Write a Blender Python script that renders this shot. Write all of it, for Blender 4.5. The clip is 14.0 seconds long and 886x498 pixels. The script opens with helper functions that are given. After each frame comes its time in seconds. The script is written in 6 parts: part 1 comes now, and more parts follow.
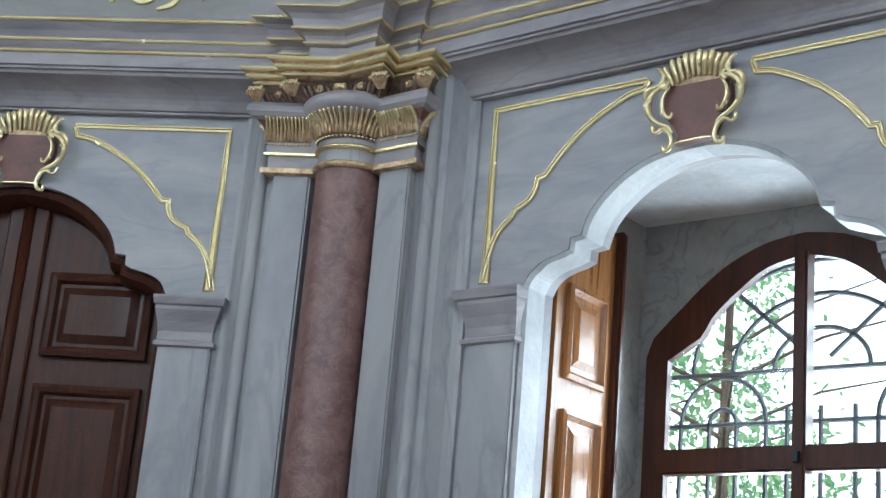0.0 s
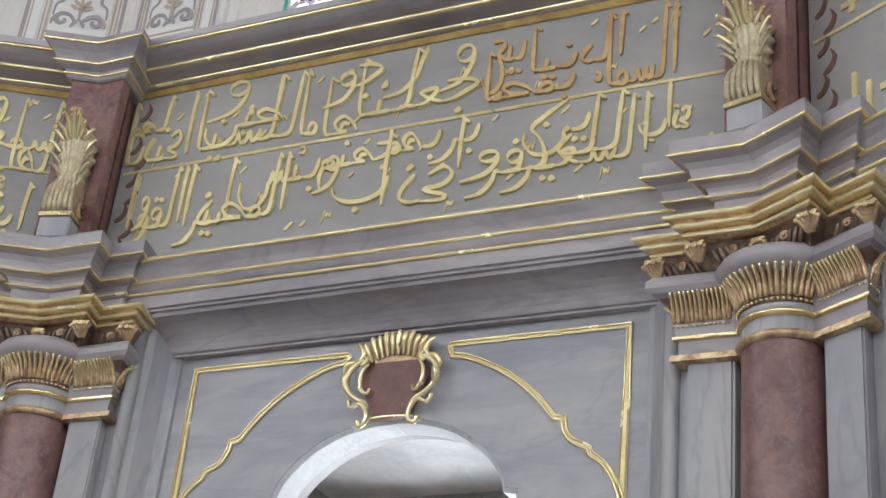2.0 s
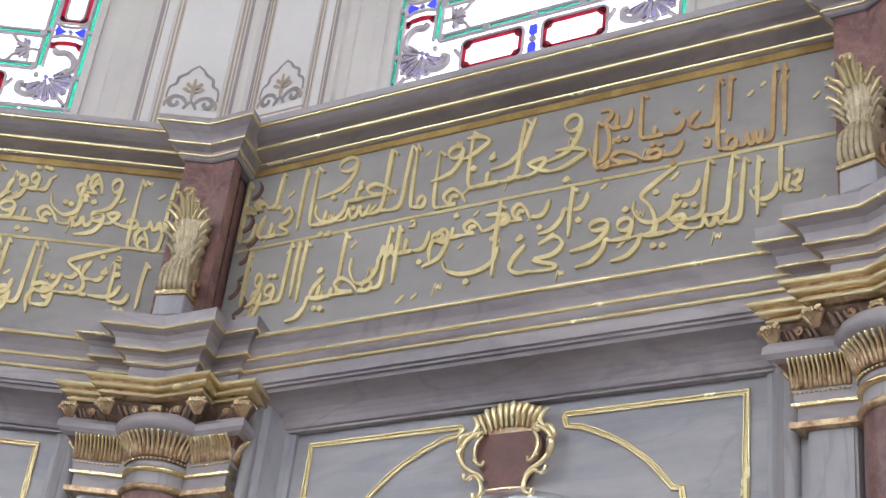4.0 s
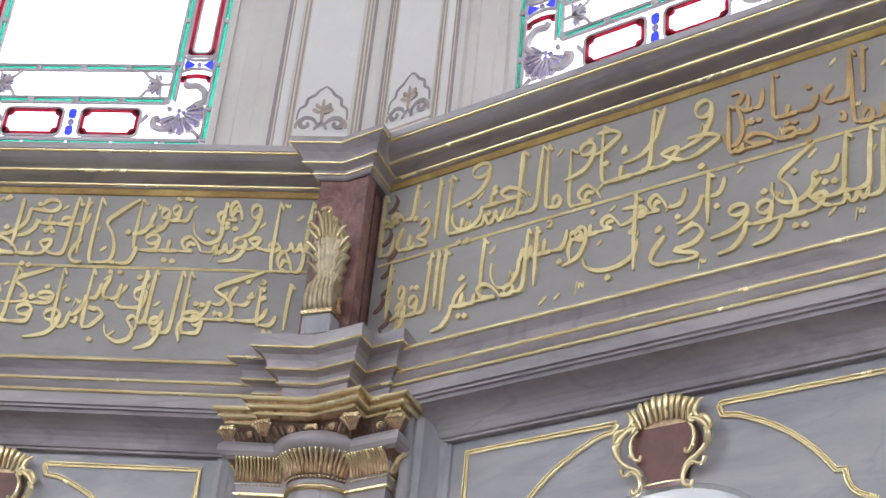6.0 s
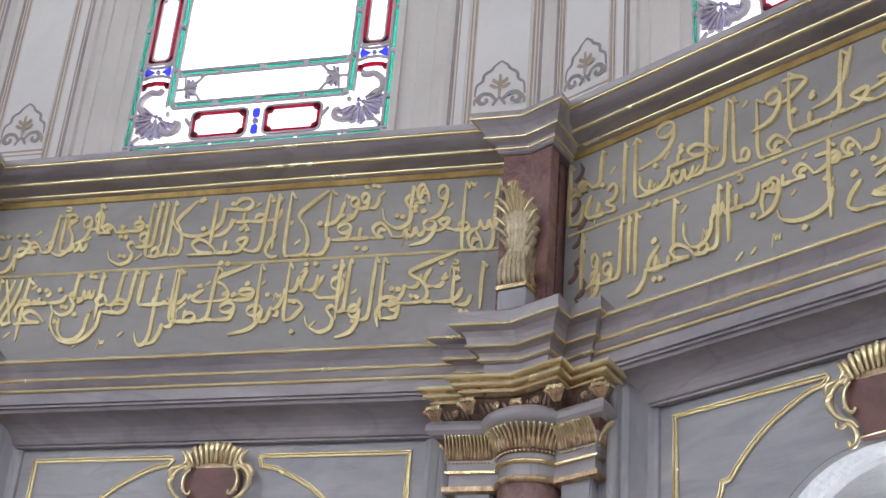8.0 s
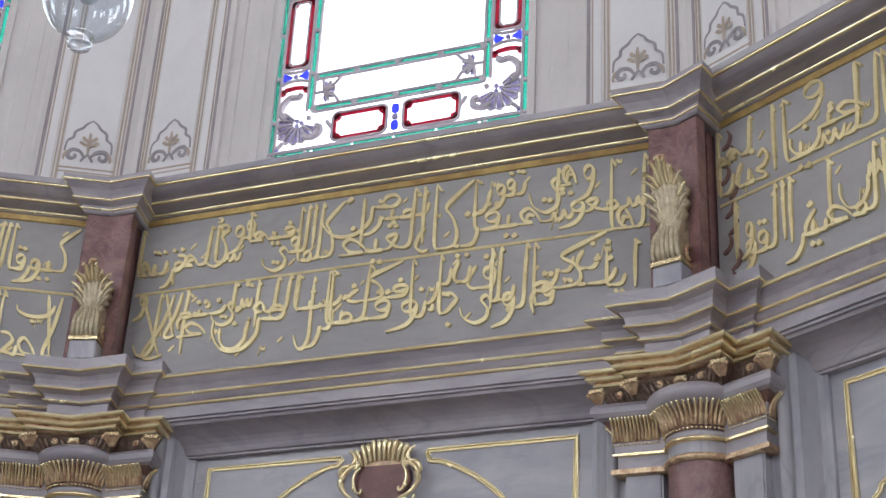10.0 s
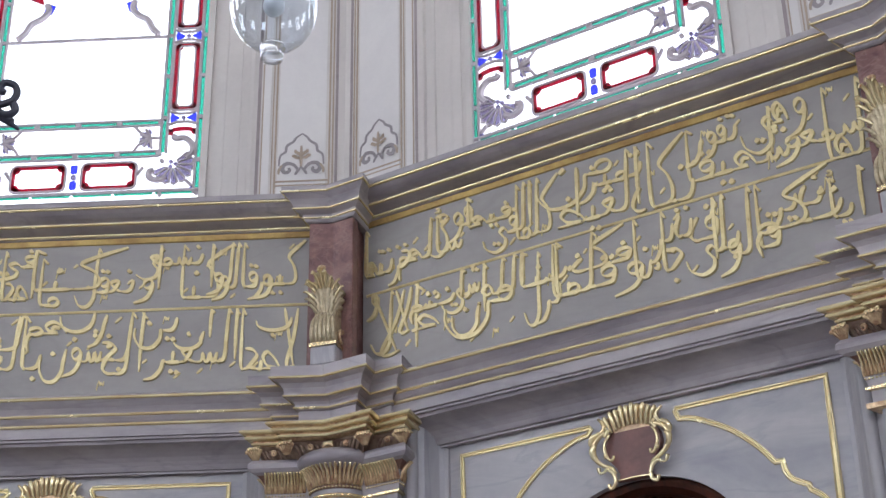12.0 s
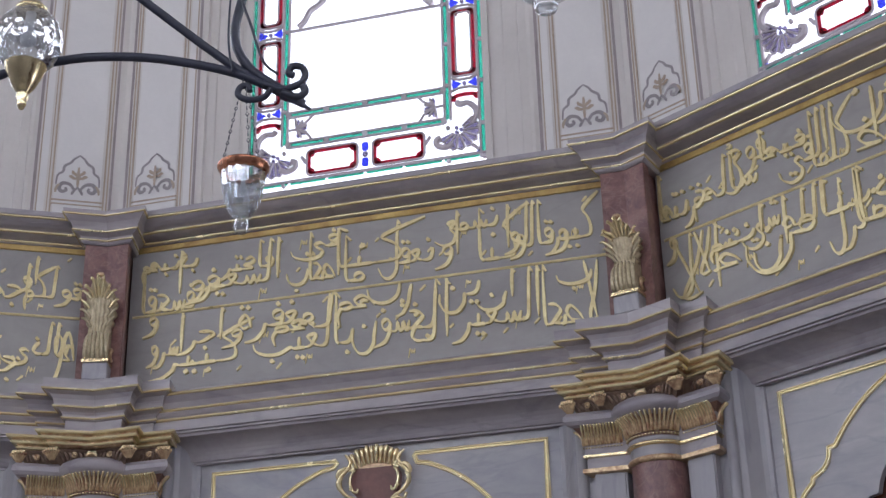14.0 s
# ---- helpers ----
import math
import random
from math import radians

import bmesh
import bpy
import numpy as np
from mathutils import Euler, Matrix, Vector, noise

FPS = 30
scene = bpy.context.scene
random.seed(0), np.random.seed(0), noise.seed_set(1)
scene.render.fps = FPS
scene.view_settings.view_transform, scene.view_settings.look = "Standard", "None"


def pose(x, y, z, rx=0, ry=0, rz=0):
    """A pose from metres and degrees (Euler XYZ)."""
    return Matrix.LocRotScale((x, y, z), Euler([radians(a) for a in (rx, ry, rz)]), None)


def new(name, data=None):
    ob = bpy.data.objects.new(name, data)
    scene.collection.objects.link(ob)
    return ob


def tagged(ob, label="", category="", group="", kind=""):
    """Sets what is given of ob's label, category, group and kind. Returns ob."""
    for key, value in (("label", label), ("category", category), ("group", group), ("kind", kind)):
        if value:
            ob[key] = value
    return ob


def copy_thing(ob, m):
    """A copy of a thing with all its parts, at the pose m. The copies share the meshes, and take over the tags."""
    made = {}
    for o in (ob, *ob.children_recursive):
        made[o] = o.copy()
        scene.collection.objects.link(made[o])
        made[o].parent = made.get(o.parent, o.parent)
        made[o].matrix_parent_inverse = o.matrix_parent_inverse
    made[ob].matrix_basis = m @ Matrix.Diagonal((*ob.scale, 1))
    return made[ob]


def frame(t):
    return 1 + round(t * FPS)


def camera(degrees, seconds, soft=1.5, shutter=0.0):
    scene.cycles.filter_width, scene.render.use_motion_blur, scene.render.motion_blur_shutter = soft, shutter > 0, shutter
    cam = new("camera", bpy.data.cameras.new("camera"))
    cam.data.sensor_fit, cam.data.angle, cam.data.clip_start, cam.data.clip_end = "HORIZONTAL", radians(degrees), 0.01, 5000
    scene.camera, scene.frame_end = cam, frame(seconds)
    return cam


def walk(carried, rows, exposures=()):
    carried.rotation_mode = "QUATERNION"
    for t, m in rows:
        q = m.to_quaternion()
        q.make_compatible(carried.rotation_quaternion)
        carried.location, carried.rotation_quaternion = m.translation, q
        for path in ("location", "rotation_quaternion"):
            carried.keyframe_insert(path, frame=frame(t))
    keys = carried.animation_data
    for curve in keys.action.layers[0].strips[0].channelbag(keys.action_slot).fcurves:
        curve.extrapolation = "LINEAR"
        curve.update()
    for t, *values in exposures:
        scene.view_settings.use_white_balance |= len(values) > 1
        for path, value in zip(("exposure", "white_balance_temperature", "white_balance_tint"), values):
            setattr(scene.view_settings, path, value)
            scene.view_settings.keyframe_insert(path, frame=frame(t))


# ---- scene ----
import itertools

cam = camera(32.715, 14.0, soft=1.4)
ROWS = [
    (0.0, 2.3837, 1.2038, 1.4681, 36.89, 16.974, -4.758),
    (0.5, 2.3932, 1.1955, 1.4639, 34.782, 19.773, -5.184),
    (1.0, 2.4109, 1.1875, 1.4496, 31.583, 23.228, -5.734),
    (1.5, 2.4211, 1.1836, 1.4358, 27.471, 26.419, -5.413),
    (2.0, 2.4253, 1.1803, 1.4399, 24.523, 28.376, -5.397),
    (2.5, 2.4258, 1.1769, 1.4436, 25.88, 29.822, -6.408),
    (2.7, 2.4258, 1.1765, 1.4439, 26.581, 30.344, -6.63),
    (4.8, 2.4003, 1.1775, 1.4132, 30.37, 30.749, -5.734),
    (5.0, 2.4009, 1.1775, 1.4114, 31.12, 30.74, -5.575),
    (5.5, 2.4052, 1.1752, 1.4122, 33.278, 30.547, -5.316),
    (6.0, 2.4126, 1.1821, 1.4237, 35.659, 30.259, -4.955),
    (6.5, 2.4075, 1.1876, 1.4245, 37.757, 29.9, -4.681),
    (7.0, 2.407, 1.1964, 1.424, 39.962, 29.356, -4.657),
    (7.5, 2.4034, 1.1972, 1.4275, 42.132, 28.847, -4.483),
    (8.0, 2.3982, 1.196, 1.4332, 44.397, 28.526, -4.164),
    (8.2, 2.3881, 1.1999, 1.4389, 44.96, 28.572, -3.945),
    (10.3, 2.3819, 1.213, 1.4907, 52.953, 27.053, -2.452),
    (10.5, 2.3719, 1.2158, 1.493, 53.847, 26.966, -2.215),
    (11.0, 2.3742, 1.2194, 1.49, 56.684, 26.725, -0.891),
    (11.5, 2.3726, 1.2333, 1.4718, 59.779, 26.551, 0.276),
    (12.0, 2.3869, 1.2418, 1.4588, 63.076, 26.323, 0.931),
    (12.5, 2.3838, 1.2413, 1.4594, 66.521, 25.986, 1.294),
    (13.0, 2.3651, 1.2364, 1.4579, 69.664, 25.535, 1.376),
    (13.5, 2.3642, 1.2389, 1.4545, 72.922, 25.072, 1.324),
    (14.0, 2.3654, 1.2397, 1.4482, 75.581, 24.873, 1.388),
]
walk(cam, [(t, pose(x, y, z, 90 + pitch, roll, yaw)) for t, x, y, z, yaw, pitch, roll in ROWS],
     exposures=[(0.0, -0.22, 5700, 2), (0.5, -0.36, 5850, 4), (0.9, -0.38, 6050, 7), (1.5, -0.17, 6350, 9), (2.5, -0.04, 6350, 12), (5.0, 0.02, 6300, 14), (6.5, -0.08, 6280, 14), (8.0, -0.28, 6250, 15), (11.0, -0.27, 6150, 16), (12.5, -0.33, 6120, 17), (13.0, -0.46, 6100, 18), (14.0, -0.61, 6050, 19)])

# ---- plan: a regular twelve-sided hall, centre at the origin ----
SIDE, TURN = 3.0, radians(30)
APO = SIDE / 2 / math.tan(TURN / 2)
T15, C15 = math.tan(TURN / 2), math.cos(TURN / 2)
SHOWN = (-1, 0, 1, 2, 3)


def wall_frame(k):
    """x to the right along the wall, y outward, z up; origin on the wall's middle at floor height."""
    return Matrix.Rotation(k * TURN, 4, "Z") @ Matrix.Translation((0, APO, 0))


def corner_frame(k):
    """The same at the corner on the left of wall k."""
    return Matrix.Rotation((k + 0.5) * TURN, 4, "Z") @ Matrix.Translation((0, APO / C15, 0))


# ---- world, sun, daylight in the windows ----
world = bpy.data.worlds.new("sky")
scene.world = world
world.use_nodes = True
wn = world.node_tree.nodes
sky = wn.new("ShaderNodeTexSky")
sky.sky_type, sky.sun_disc = "NISHITA", False
sky.sun_elevation, sky.sun_rotation = radians(48), radians(200)
wn["Background"].inputs["Strength"].default_value = 0.15
world.node_tree.links.new(sky.outputs[0], wn["Background"].inputs[0])
sun = new("sun", bpy.data.lights.new("sun", "SUN"))
sun.data.energy, sun.data.angle, sun.data.color = 3.5, radians(0.5), (1, 0.95, 0.87)
sun.rotation_euler = (radians(42), 0, radians(20))


def window_light(k, zlow, zhigh, width, watts, out):
    light = new("daylight", bpy.data.lights.new("daylight", "AREA"))
    light.data.shape, light.data.size, light.data.size_y = "RECTANGLE", width, zhigh - zlow
    light.data.energy, light.data.color = watts, (0.93, 0.97, 1.0)
    light.matrix_world = wall_frame(k) @ pose(0, out, (zlow + zhigh) / 2, -90, 0, 0)


# one lamp per upper window; those in the unseen walls are added fill
for k in range(-5, 7):
    window_light(k, 5.25, 7.5, 1.4, 80.0, 0.34)
window_light(0, 1.0, 3.2, 1.1, 105.0, 1.35)


# ---- materials ----
def material(name, base, rough=0.5, metal=0.0, vary=0.12, scale=3.0, stretch=(1, 1, 1), bump=0.15, grain=60.0, second=None, veins=0.0, vein=None, rand=0.0, spec=0.5, coat=0.0):
    m = bpy.data.materials.new(name)
    m.use_nodes = True
    nt = m.node_tree
    bs = nt.nodes["Principled BSDF"]
    tc = nt.nodes.new("ShaderNodeTexCoord")
    mp = nt.nodes.new("ShaderNodeMapping")
    mp.inputs["Scale"].default_value = stretch
    oi = nt.nodes.new("ShaderNodeObjectInfo")
    sh = nt.nodes.new("ShaderNodeVectorMath")
    sh.operation = "MULTIPLY_ADD"
    sh.inputs[1].default_value = (17.0, 9.0, 23.0)
    nt.links.new(oi.outputs["Random"], sh.inputs[0])
    nt.links.new(tc.outputs["Object"], sh.inputs[2])
    nt.links.new(sh.outputs[0], mp.inputs["Vector"])
    big = nt.nodes.new("ShaderNodeTexNoise")
    big.inputs["Scale"].default_value, big.inputs["Detail"].default_value, big.inputs["Roughness"].default_value = scale, 6, 0.62
    big.inputs["Distortion"].default_value = 0.6
    nt.links.new(mp.outputs[0], big.inputs["Vector"])
    ramp = nt.nodes.new("ShaderNodeValToRGB")
    e = ramp.color_ramp.elements
    second = second or tuple(c * (1 - 2.2 * vary) for c in base)
    e[0].position, e[1].position = 0.3, 0.68
    e[0].color, e[1].color = (*second, 1), (*base, 1)
    nt.links.new(big.outputs["Fac"], ramp.inputs["Fac"])
    fine = nt.nodes.new("ShaderNodeTexNoise")
    fine.inputs["Scale"].default_value, fine.inputs["Detail"].default_value = grain, 5
    nt.links.new(tc.outputs["Object"], fine.inputs["Vector"])
    hsv = nt.nodes.new("ShaderNodeHueSaturation")
    val = nt.nodes.new("ShaderNodeMapRange")
    val.inputs["To Min"].default_value, val.inputs["To Max"].default_value = 1 - vary, 1 + vary
    nt.links.new(fine.outputs["Fac"], val.inputs["Value"])
    nt.links.new(val.outputs[0], hsv.inputs["Value"])
    out = ramp.outputs["Color"]
    if veins:
        vn = nt.nodes.new("ShaderNodeTexNoise")
        vn.inputs["Scale"].default_value, vn.inputs["Detail"].default_value, vn.inputs["Distortion"].default_value = scale * 0.8, 8, 1.4
        nt.links.new(mp.outputs[0], vn.inputs["Vector"])
        sub = nt.nodes.new("ShaderNodeMath")
        sub.operation = "SUBTRACT"
        sub.inputs[1].default_value = 0.5
        ab = nt.nodes.new("ShaderNodeMath")
        ab.operation = "ABSOLUTE"
        nt.links.new(vn.outputs["Fac"], sub.inputs[0])
        nt.links.new(sub.outputs[0], ab.inputs[0])
        mr = nt.nodes.new("ShaderNodeMapRange")
        mr.inputs["From Min"].default_value, mr.inputs["From Max"].default_value = 0.0, 0.03
        mr.inputs["To Min"].default_value, mr.inputs["To Max"].default_value = veins, 0.0
        nt.links.new(ab.outputs[0], mr.inputs["Value"])
        mix = nt.nodes.new("ShaderNodeMix")
        mix.data_type = "RGBA"
        mix.inputs["B"].default_value = (*(vein or second), 1)
        nt.links.new(mr.outputs[0], mix.inputs["Factor"])
        nt.links.new(out, mix.inputs["A"])
        out = mix.outputs["Result"]
    nt.links.new(out, hsv.inputs["Color"])
    out = hsv.outputs["Color"]
    if rand:
        rr = nt.nodes.new("ShaderNodeMapRange")
        rr.inputs["To Min"].default_value, rr.inputs["To Max"].default_value = 1 - rand, 1 + rand
        nt.links.new(oi.outputs["Random"], rr.inputs["Value"])
        h2 = nt.nodes.new("ShaderNodeHueSaturation")
        nt.links.new(rr.outputs[0], h2.inputs["Value"])
        nt.links.new(out, h2.inputs["Color"])
        out = h2.outputs["Color"]
    nt.links.new(out, bs.inputs["Base Color"])
    bs.inputs["Metallic"].default_value = metal
    bs.inputs["Specular IOR Level"].default_value = spec
    bs.inputs["Coat Weight"].default_value = coat
    rg = nt.nodes.new("ShaderNodeMapRange")
    rg.inputs["To Min"].default_value, rg.inputs["To Max"].default_value = max(0.03, rough - 0.12), min(1, rough + 0.12)
    nt.links.new(big.outputs["Fac"], rg.inputs["Value"])
    nt.links.new(rg.outputs[0], bs.inputs["Roughness"])
    if bump:
        bp = nt.nodes.new("ShaderNodeBump")
        bp.inputs["Strength"].default_value, bp.inputs["Distance"].default_value = bump, 0.01
        nt.links.new(fine.outputs["Fac"], bp.inputs["Height"])
        nt.links.new(bp.outputs[0], bs.inputs["Normal"])
    return m


def glass(name, colour, rough=0.05, gloss=0.15, least=0.04, facet=0.0):
    m = bpy.data.materials.new(name)
    m.use_nodes = True
    nt = m.node_tree
    nt.nodes.remove(nt.nodes["Principled BSDF"])
    tr = nt.nodes.new("ShaderNodeBsdfTransparent")
    tr.inputs["Color"].default_value = (*colour, 1)
    gl = nt.nodes.new("ShaderNodeBsdfGlossy")
    gl.inputs["Roughness"].default_value = rough
    mx = nt.nodes.new("ShaderNodeMixShader")
    fr = nt.nodes.new("ShaderNodeLayerWeight")
    fr.inputs["Blend"].default_value = 0.5
    mu = nt.nodes.new("ShaderNodeMapRange")
    mu.inputs["From Min"].default_value = 0.35
    mu.inputs["To Min"].default_value, mu.inputs["To Max"].default_value = least, gloss
    if facet:
        vo, bp, tc = nt.nodes.new("ShaderNodeTexVoronoi"), nt.nodes.new("ShaderNodeBump"), nt.nodes.new("ShaderNodeTexCoord")
        vo.inputs["Scale"].default_value = facet
        bp.inputs["Strength"].default_value, bp.inputs["Distance"].default_value = 0.35, 0.02
        nt.links.new(tc.outputs["Object"], vo.inputs["Vector"])
        nt.links.new(vo.outputs["Distance"], bp.inputs["Height"])
        nt.links.new(bp.outputs[0], gl.inputs["Normal"])
        nt.links.new(bp.outputs[0], fr.inputs["Normal"])
    nt.links.new(fr.outputs["Facing"], mu.inputs["Value"])
    nt.links.new(mu.outputs[0], mx.inputs["Fac"])
    nt.links.new(tr.outputs[0], mx.inputs[1])
    nt.links.new(gl.outputs[0], mx.inputs[2])
    nt.links.new(mx.outputs[0], nt.nodes["Material Output"].inputs["Surface"])
    return m


MARBLE = material("grey marble", (0.47, 0.455, 0.465), 0.38, vary=0.05, scale=2.2, stretch=(1.6, 1.6, 0.35), second=(0.285, 0.28, 0.31), veins=0.34, vein=(0.2, 0.2, 0.24), bump=0.05, grain=25, rand=0.05)
FIELD = material("streaked grey marble slab", (0.47, 0.455, 0.46), 0.36, vary=0.05, scale=2.4, stretch=(0.5, 1.6, 1.9), second=(0.29, 0.29, 0.325), veins=0.3, vein=(0.24, 0.25, 0.3), bump=0.05, grain=25, rand=0.05)
MOULD = material("weathered grey marble moulding", (0.44, 0.405, 0.41), 0.34, vary=0.08, scale=2.0, stretch=(0.6, 0.9, 2.0), second=(0.235, 0.21, 0.235), veins=0.3, vein=(0.17, 0.155, 0.18), bump=0.05, grain=25, rand=0.06)
SLAB = material("inscription slab marble", (0.365, 0.348, 0.33), 0.45, vary=0.06, scale=2.0, stretch=(0.5, 1, 1.2), second=(0.275, 0.26, 0.255), veins=0.15, vein=(0.2, 0.19, 0.19), bump=0.06, grain=30)
PORPHYRY = material("red breccia marble", (0.3, 0.165, 0.145), 0.36, vary=0.22, scale=11, second=(0.13, 0.06, 0.06), veins=0.35, vein=(0.36, 0.25, 0.22), bump=0.08, grain=70)
WHITE = material("flaking white paint", (0.76, 0.78, 0.8), 0.5, vary=0.07, scale=5, second=(0.5, 0.53, 0.55), bump=0.3, grain=30)
GOLD = material("gold leaf", (0.96, 0.84, 0.5), 0.22, metal=0.9, vary=0.14, scale=14, second=(0.66, 0.5, 0.27), bump=0.2, grain=90)
BOLE = material("red bole", (0.2, 0.115, 0.075), 0.6, vary=0.25, scale=30, second=(0.12, 0.05, 0.045))
FILLET = material("bright gold fillet", (1.0, 0.92, 0.58), 0.24, metal=0.6, vary=0.07, scale=5, second=(0.84, 0.64, 0.34), bump=0.05, grain=50)
BRONZE = material("darkened gilding", (0.66, 0.5, 0.31), 0.33, metal=0.66, vary=0.2, scale=20, second=(0.33, 0.22, 0.15), bump=0.35, grain=80)
SHIELD = material("plain red marble", (0.22, 0.095, 0.08), 0.42, vary=0.14, scale=9, second=(0.14, 0.06, 0.052), bump=0.08, grain=60)
GILT = material("gilded paint", (0.85, 0.75, 0.42), 0.32, metal=0.4, vary=0.14, scale=7, second=(0.62, 0.5, 0.24), bump=0.2, grain=80)
WORN = material("worn gilding over red bole", (0.8, 0.64, 0.38), 0.32, metal=0.6, vary=0.2, scale=22, second=(0.3, 0.14, 0.09), bump=0.25, grain=90)
PLASTER = material("cream plaster", (0.62, 0.585, 0.55), 0.8, vary=0.04, scale=1.6, second=(0.54, 0.51, 0.485), bump=0.08, grain=40)
CREAM = material("pale painted panel", (0.7, 0.68, 0.66), 0.8, vary=0.03, scale=2, second=(0.63, 0.61, 0.6), bump=0.06, grain=40)
OCHRE = material("pale brown painted stripe", (0.45, 0.365, 0.29), 0.8, vary=0.1, scale=8, bump=0.06)
MAUVE = material("mauve painted stripe", (0.35, 0.3, 0.305), 0.8, vary=0.1, scale=8, bump=0.06)
STENCIL = material("grey stencilled ornament", (0.33, 0.3, 0.31), 0.8, vary=0.12, scale=10, bump=0.06)
WOOD = material("dark varnished walnut", (0.088, 0.026, 0.014), 0.36, vary=0.2, scale=5, stretch=(7, 7, 0.5), second=(0.034, 0.010, 0.006), bump=0.12, grain=50, coat=0.05, spec=0.32)
OAK = material("honey brown wood", (0.46, 0.21, 0.065), 0.3, vary=0.2, scale=5, stretch=(7, 7, 0.5), second=(0.2, 0.07, 0.02), bump=0.12, grain=50, coat=0.25)
CEMENT = material("grey cement render", (0.44, 0.44, 0.42), 0.9, vary=0.14, scale=4, second=(0.3, 0.3, 0.285), veins=0.4, vein=(0.14, 0.13, 0.12), bump=0.4, grain=35)
# grille iron, its colour lightened to imitate the glare of the window
PALE_IRON = material("iron greyed by window glare", (0.12, 0.14, 0.15), 0.6, vary=0.2, scale=14, bump=0.2)
IRON = material("blue black painted iron", (0.03, 0.034, 0.06), 0.42, vary=0.25, scale=12, bump=0.2)
COPPER = material("copper", (0.6, 0.27, 0.16), 0.25, metal=1.0, vary=0.15, scale=20)
BRASS = material("polished brass", (0.85, 0.72, 0.44), 0.2, metal=1.0, vary=0.1, scale=15)
CAME = material("grey plaster tracery", (0.52, 0.47, 0.5), 0.8, vary=0.1, scale=12)
# unseen floor, kept pale to bounce light onto the undersides of the cornices
STONE = material("floor pale for bounce light", (0.52, 0.495, 0.46), 0.4, vary=0.08, scale=2, bump=0.1)
GRASS = material("dry earth and grass", (0.12, 0.13, 0.06), 0.9, vary=0.25, scale=0.8, bump=0.4, grain=12)
LEAF = bpy.data.materials.new("green leaves")
LEAF.use_nodes = True
lt = LEAF.node_tree
lt.nodes.remove(lt.nodes["Principled BSDF"])
ld, lr, lm = lt.nodes.new("ShaderNodeBsdfDiffuse"), lt.nodes.new("ShaderNodeBsdfTranslucent"), lt.nodes.new("ShaderNodeMixShader")
lg, lc = lt.nodes.new("ShaderNodeNewGeometry"), lt.nodes.new("ShaderNodeValToRGB")
lc.color_ramp.elements[0].color, lc.color_ramp.elements[1].color = (0.16, 0.32, 0.15, 1), (0.42, 0.58, 0.32, 1)
lt.links.new(lg.outputs["Random Per Island"], lc.inputs["Fac"])
lt.links.new(lc.outputs["Color"], ld.inputs["Color"])
lt.links.new(lc.outputs["Color"], lr.inputs["Color"])
lt.links.new(ld.outputs[0], lm.inputs[1])
lt.links.new(lr.outputs[0], lm.inputs[2])
lt.links.new(lm.outputs[0], lt.nodes["Material Output"].inputs["Surface"])
BARK = material("bark", (0.16, 0.12, 0.09), 0.9, vary=0.3, scale=6, stretch=(3, 3, 0.6), bump=0.5)
CLEAR = glass("clear pane", (0.97, 0.98, 0.99))
RED = glass("red glass", (0.43, 0.065, 0.12))
GREEN = glass("green glass", (0.16, 0.53, 0.43))
BLUE = glass("blue glass", (0.18, 0.2, 0.66))
SMOKE = glass("grey violet glass", (0.36, 0.33, 0.42))
LAMP_GLASS = glass("blown lamp glass", (0.92, 0.96, 1.0), 0.03, 0.6, 0.12)
CUT_GLASS = glass("cut lamp glass", (0.94, 0.97, 1.0), 0.14, 0.85, 0.45, 42.0)
RIB_GLASS = glass("ribbed lamp glass", (0.94, 0.97, 1.0), 0.1, 0.75, 0.28)
BAND = material("dull gilded band", (0.62, 0.46, 0.17), 0.36, metal=0.6, vary=0.14, scale=5, second=(0.33, 0.2, 0.08), bump=0.15, grain=60)
RUBBED = material("rubbed orange gilding", (0.66, 0.48, 0.22), 0.42, metal=0.35, vary=0.15, scale=6, second=(0.42, 0.26, 0.13), bump=0.2, grain=80)
TARNISH = material("tarnished brown gilding", (0.34, 0.25, 0.18), 0.4, metal=0.5, vary=0.2, scale=22, second=(0.17, 0.1, 0.08), bump=0.35, grain=80)
PALE = material("pale tarnished gilding", (0.62, 0.54, 0.36), 0.42, metal=0.45, vary=0.2, scale=26, second=(0.36, 0.29, 0.19), bump=0.3, grain=90)
# emissive white for the backdrop, so the windows look overexposed
SKY_GLOW = bpy.data.materials.new("glowing sky backdrop")
SKY_GLOW.use_nodes = True
SKY_GLOW.node_tree.nodes.remove(SKY_GLOW.node_tree.nodes["Principled BSDF"])
hz = SKY_GLOW.node_tree.nodes.new("ShaderNodeEmission")
hz.inputs["Color"].default_value, hz.inputs["Strength"].default_value = (0.93, 0.97, 1.0, 1), 3.4
SKY_GLOW.node_tree.links.new(hz.outputs[0], SKY_GLOW.node_tree.nodes["Material Output"].inputs["Surface"])


# ---- mesh helpers ----
def part(name, bm, mat, parent=None, label="", smooth=False, frame_m=None):
    me = bpy.data.meshes.new(name)
    bmesh.ops.recalc_face_normals(bm, faces=bm.faces)
    bm.to_mesh(me)
    bm.free()
    me.materials.append(mat)
    if smooth:
        for p in me.polygons:
            p.use_smooth = True
    ob = new(name, me)
    if parent is not None:
        ob.parent = parent
    if frame_m is not None:
        ob.matrix_world = frame_m
    if label:
        ob["label"] = label
    return ob


def thing(name, m, label, category, group="", kind=""):
    ob = new(name)
    ob.matrix_world = m
    ob.empty_display_size = 0.1
    return tagged(ob, label, category, group, kind)


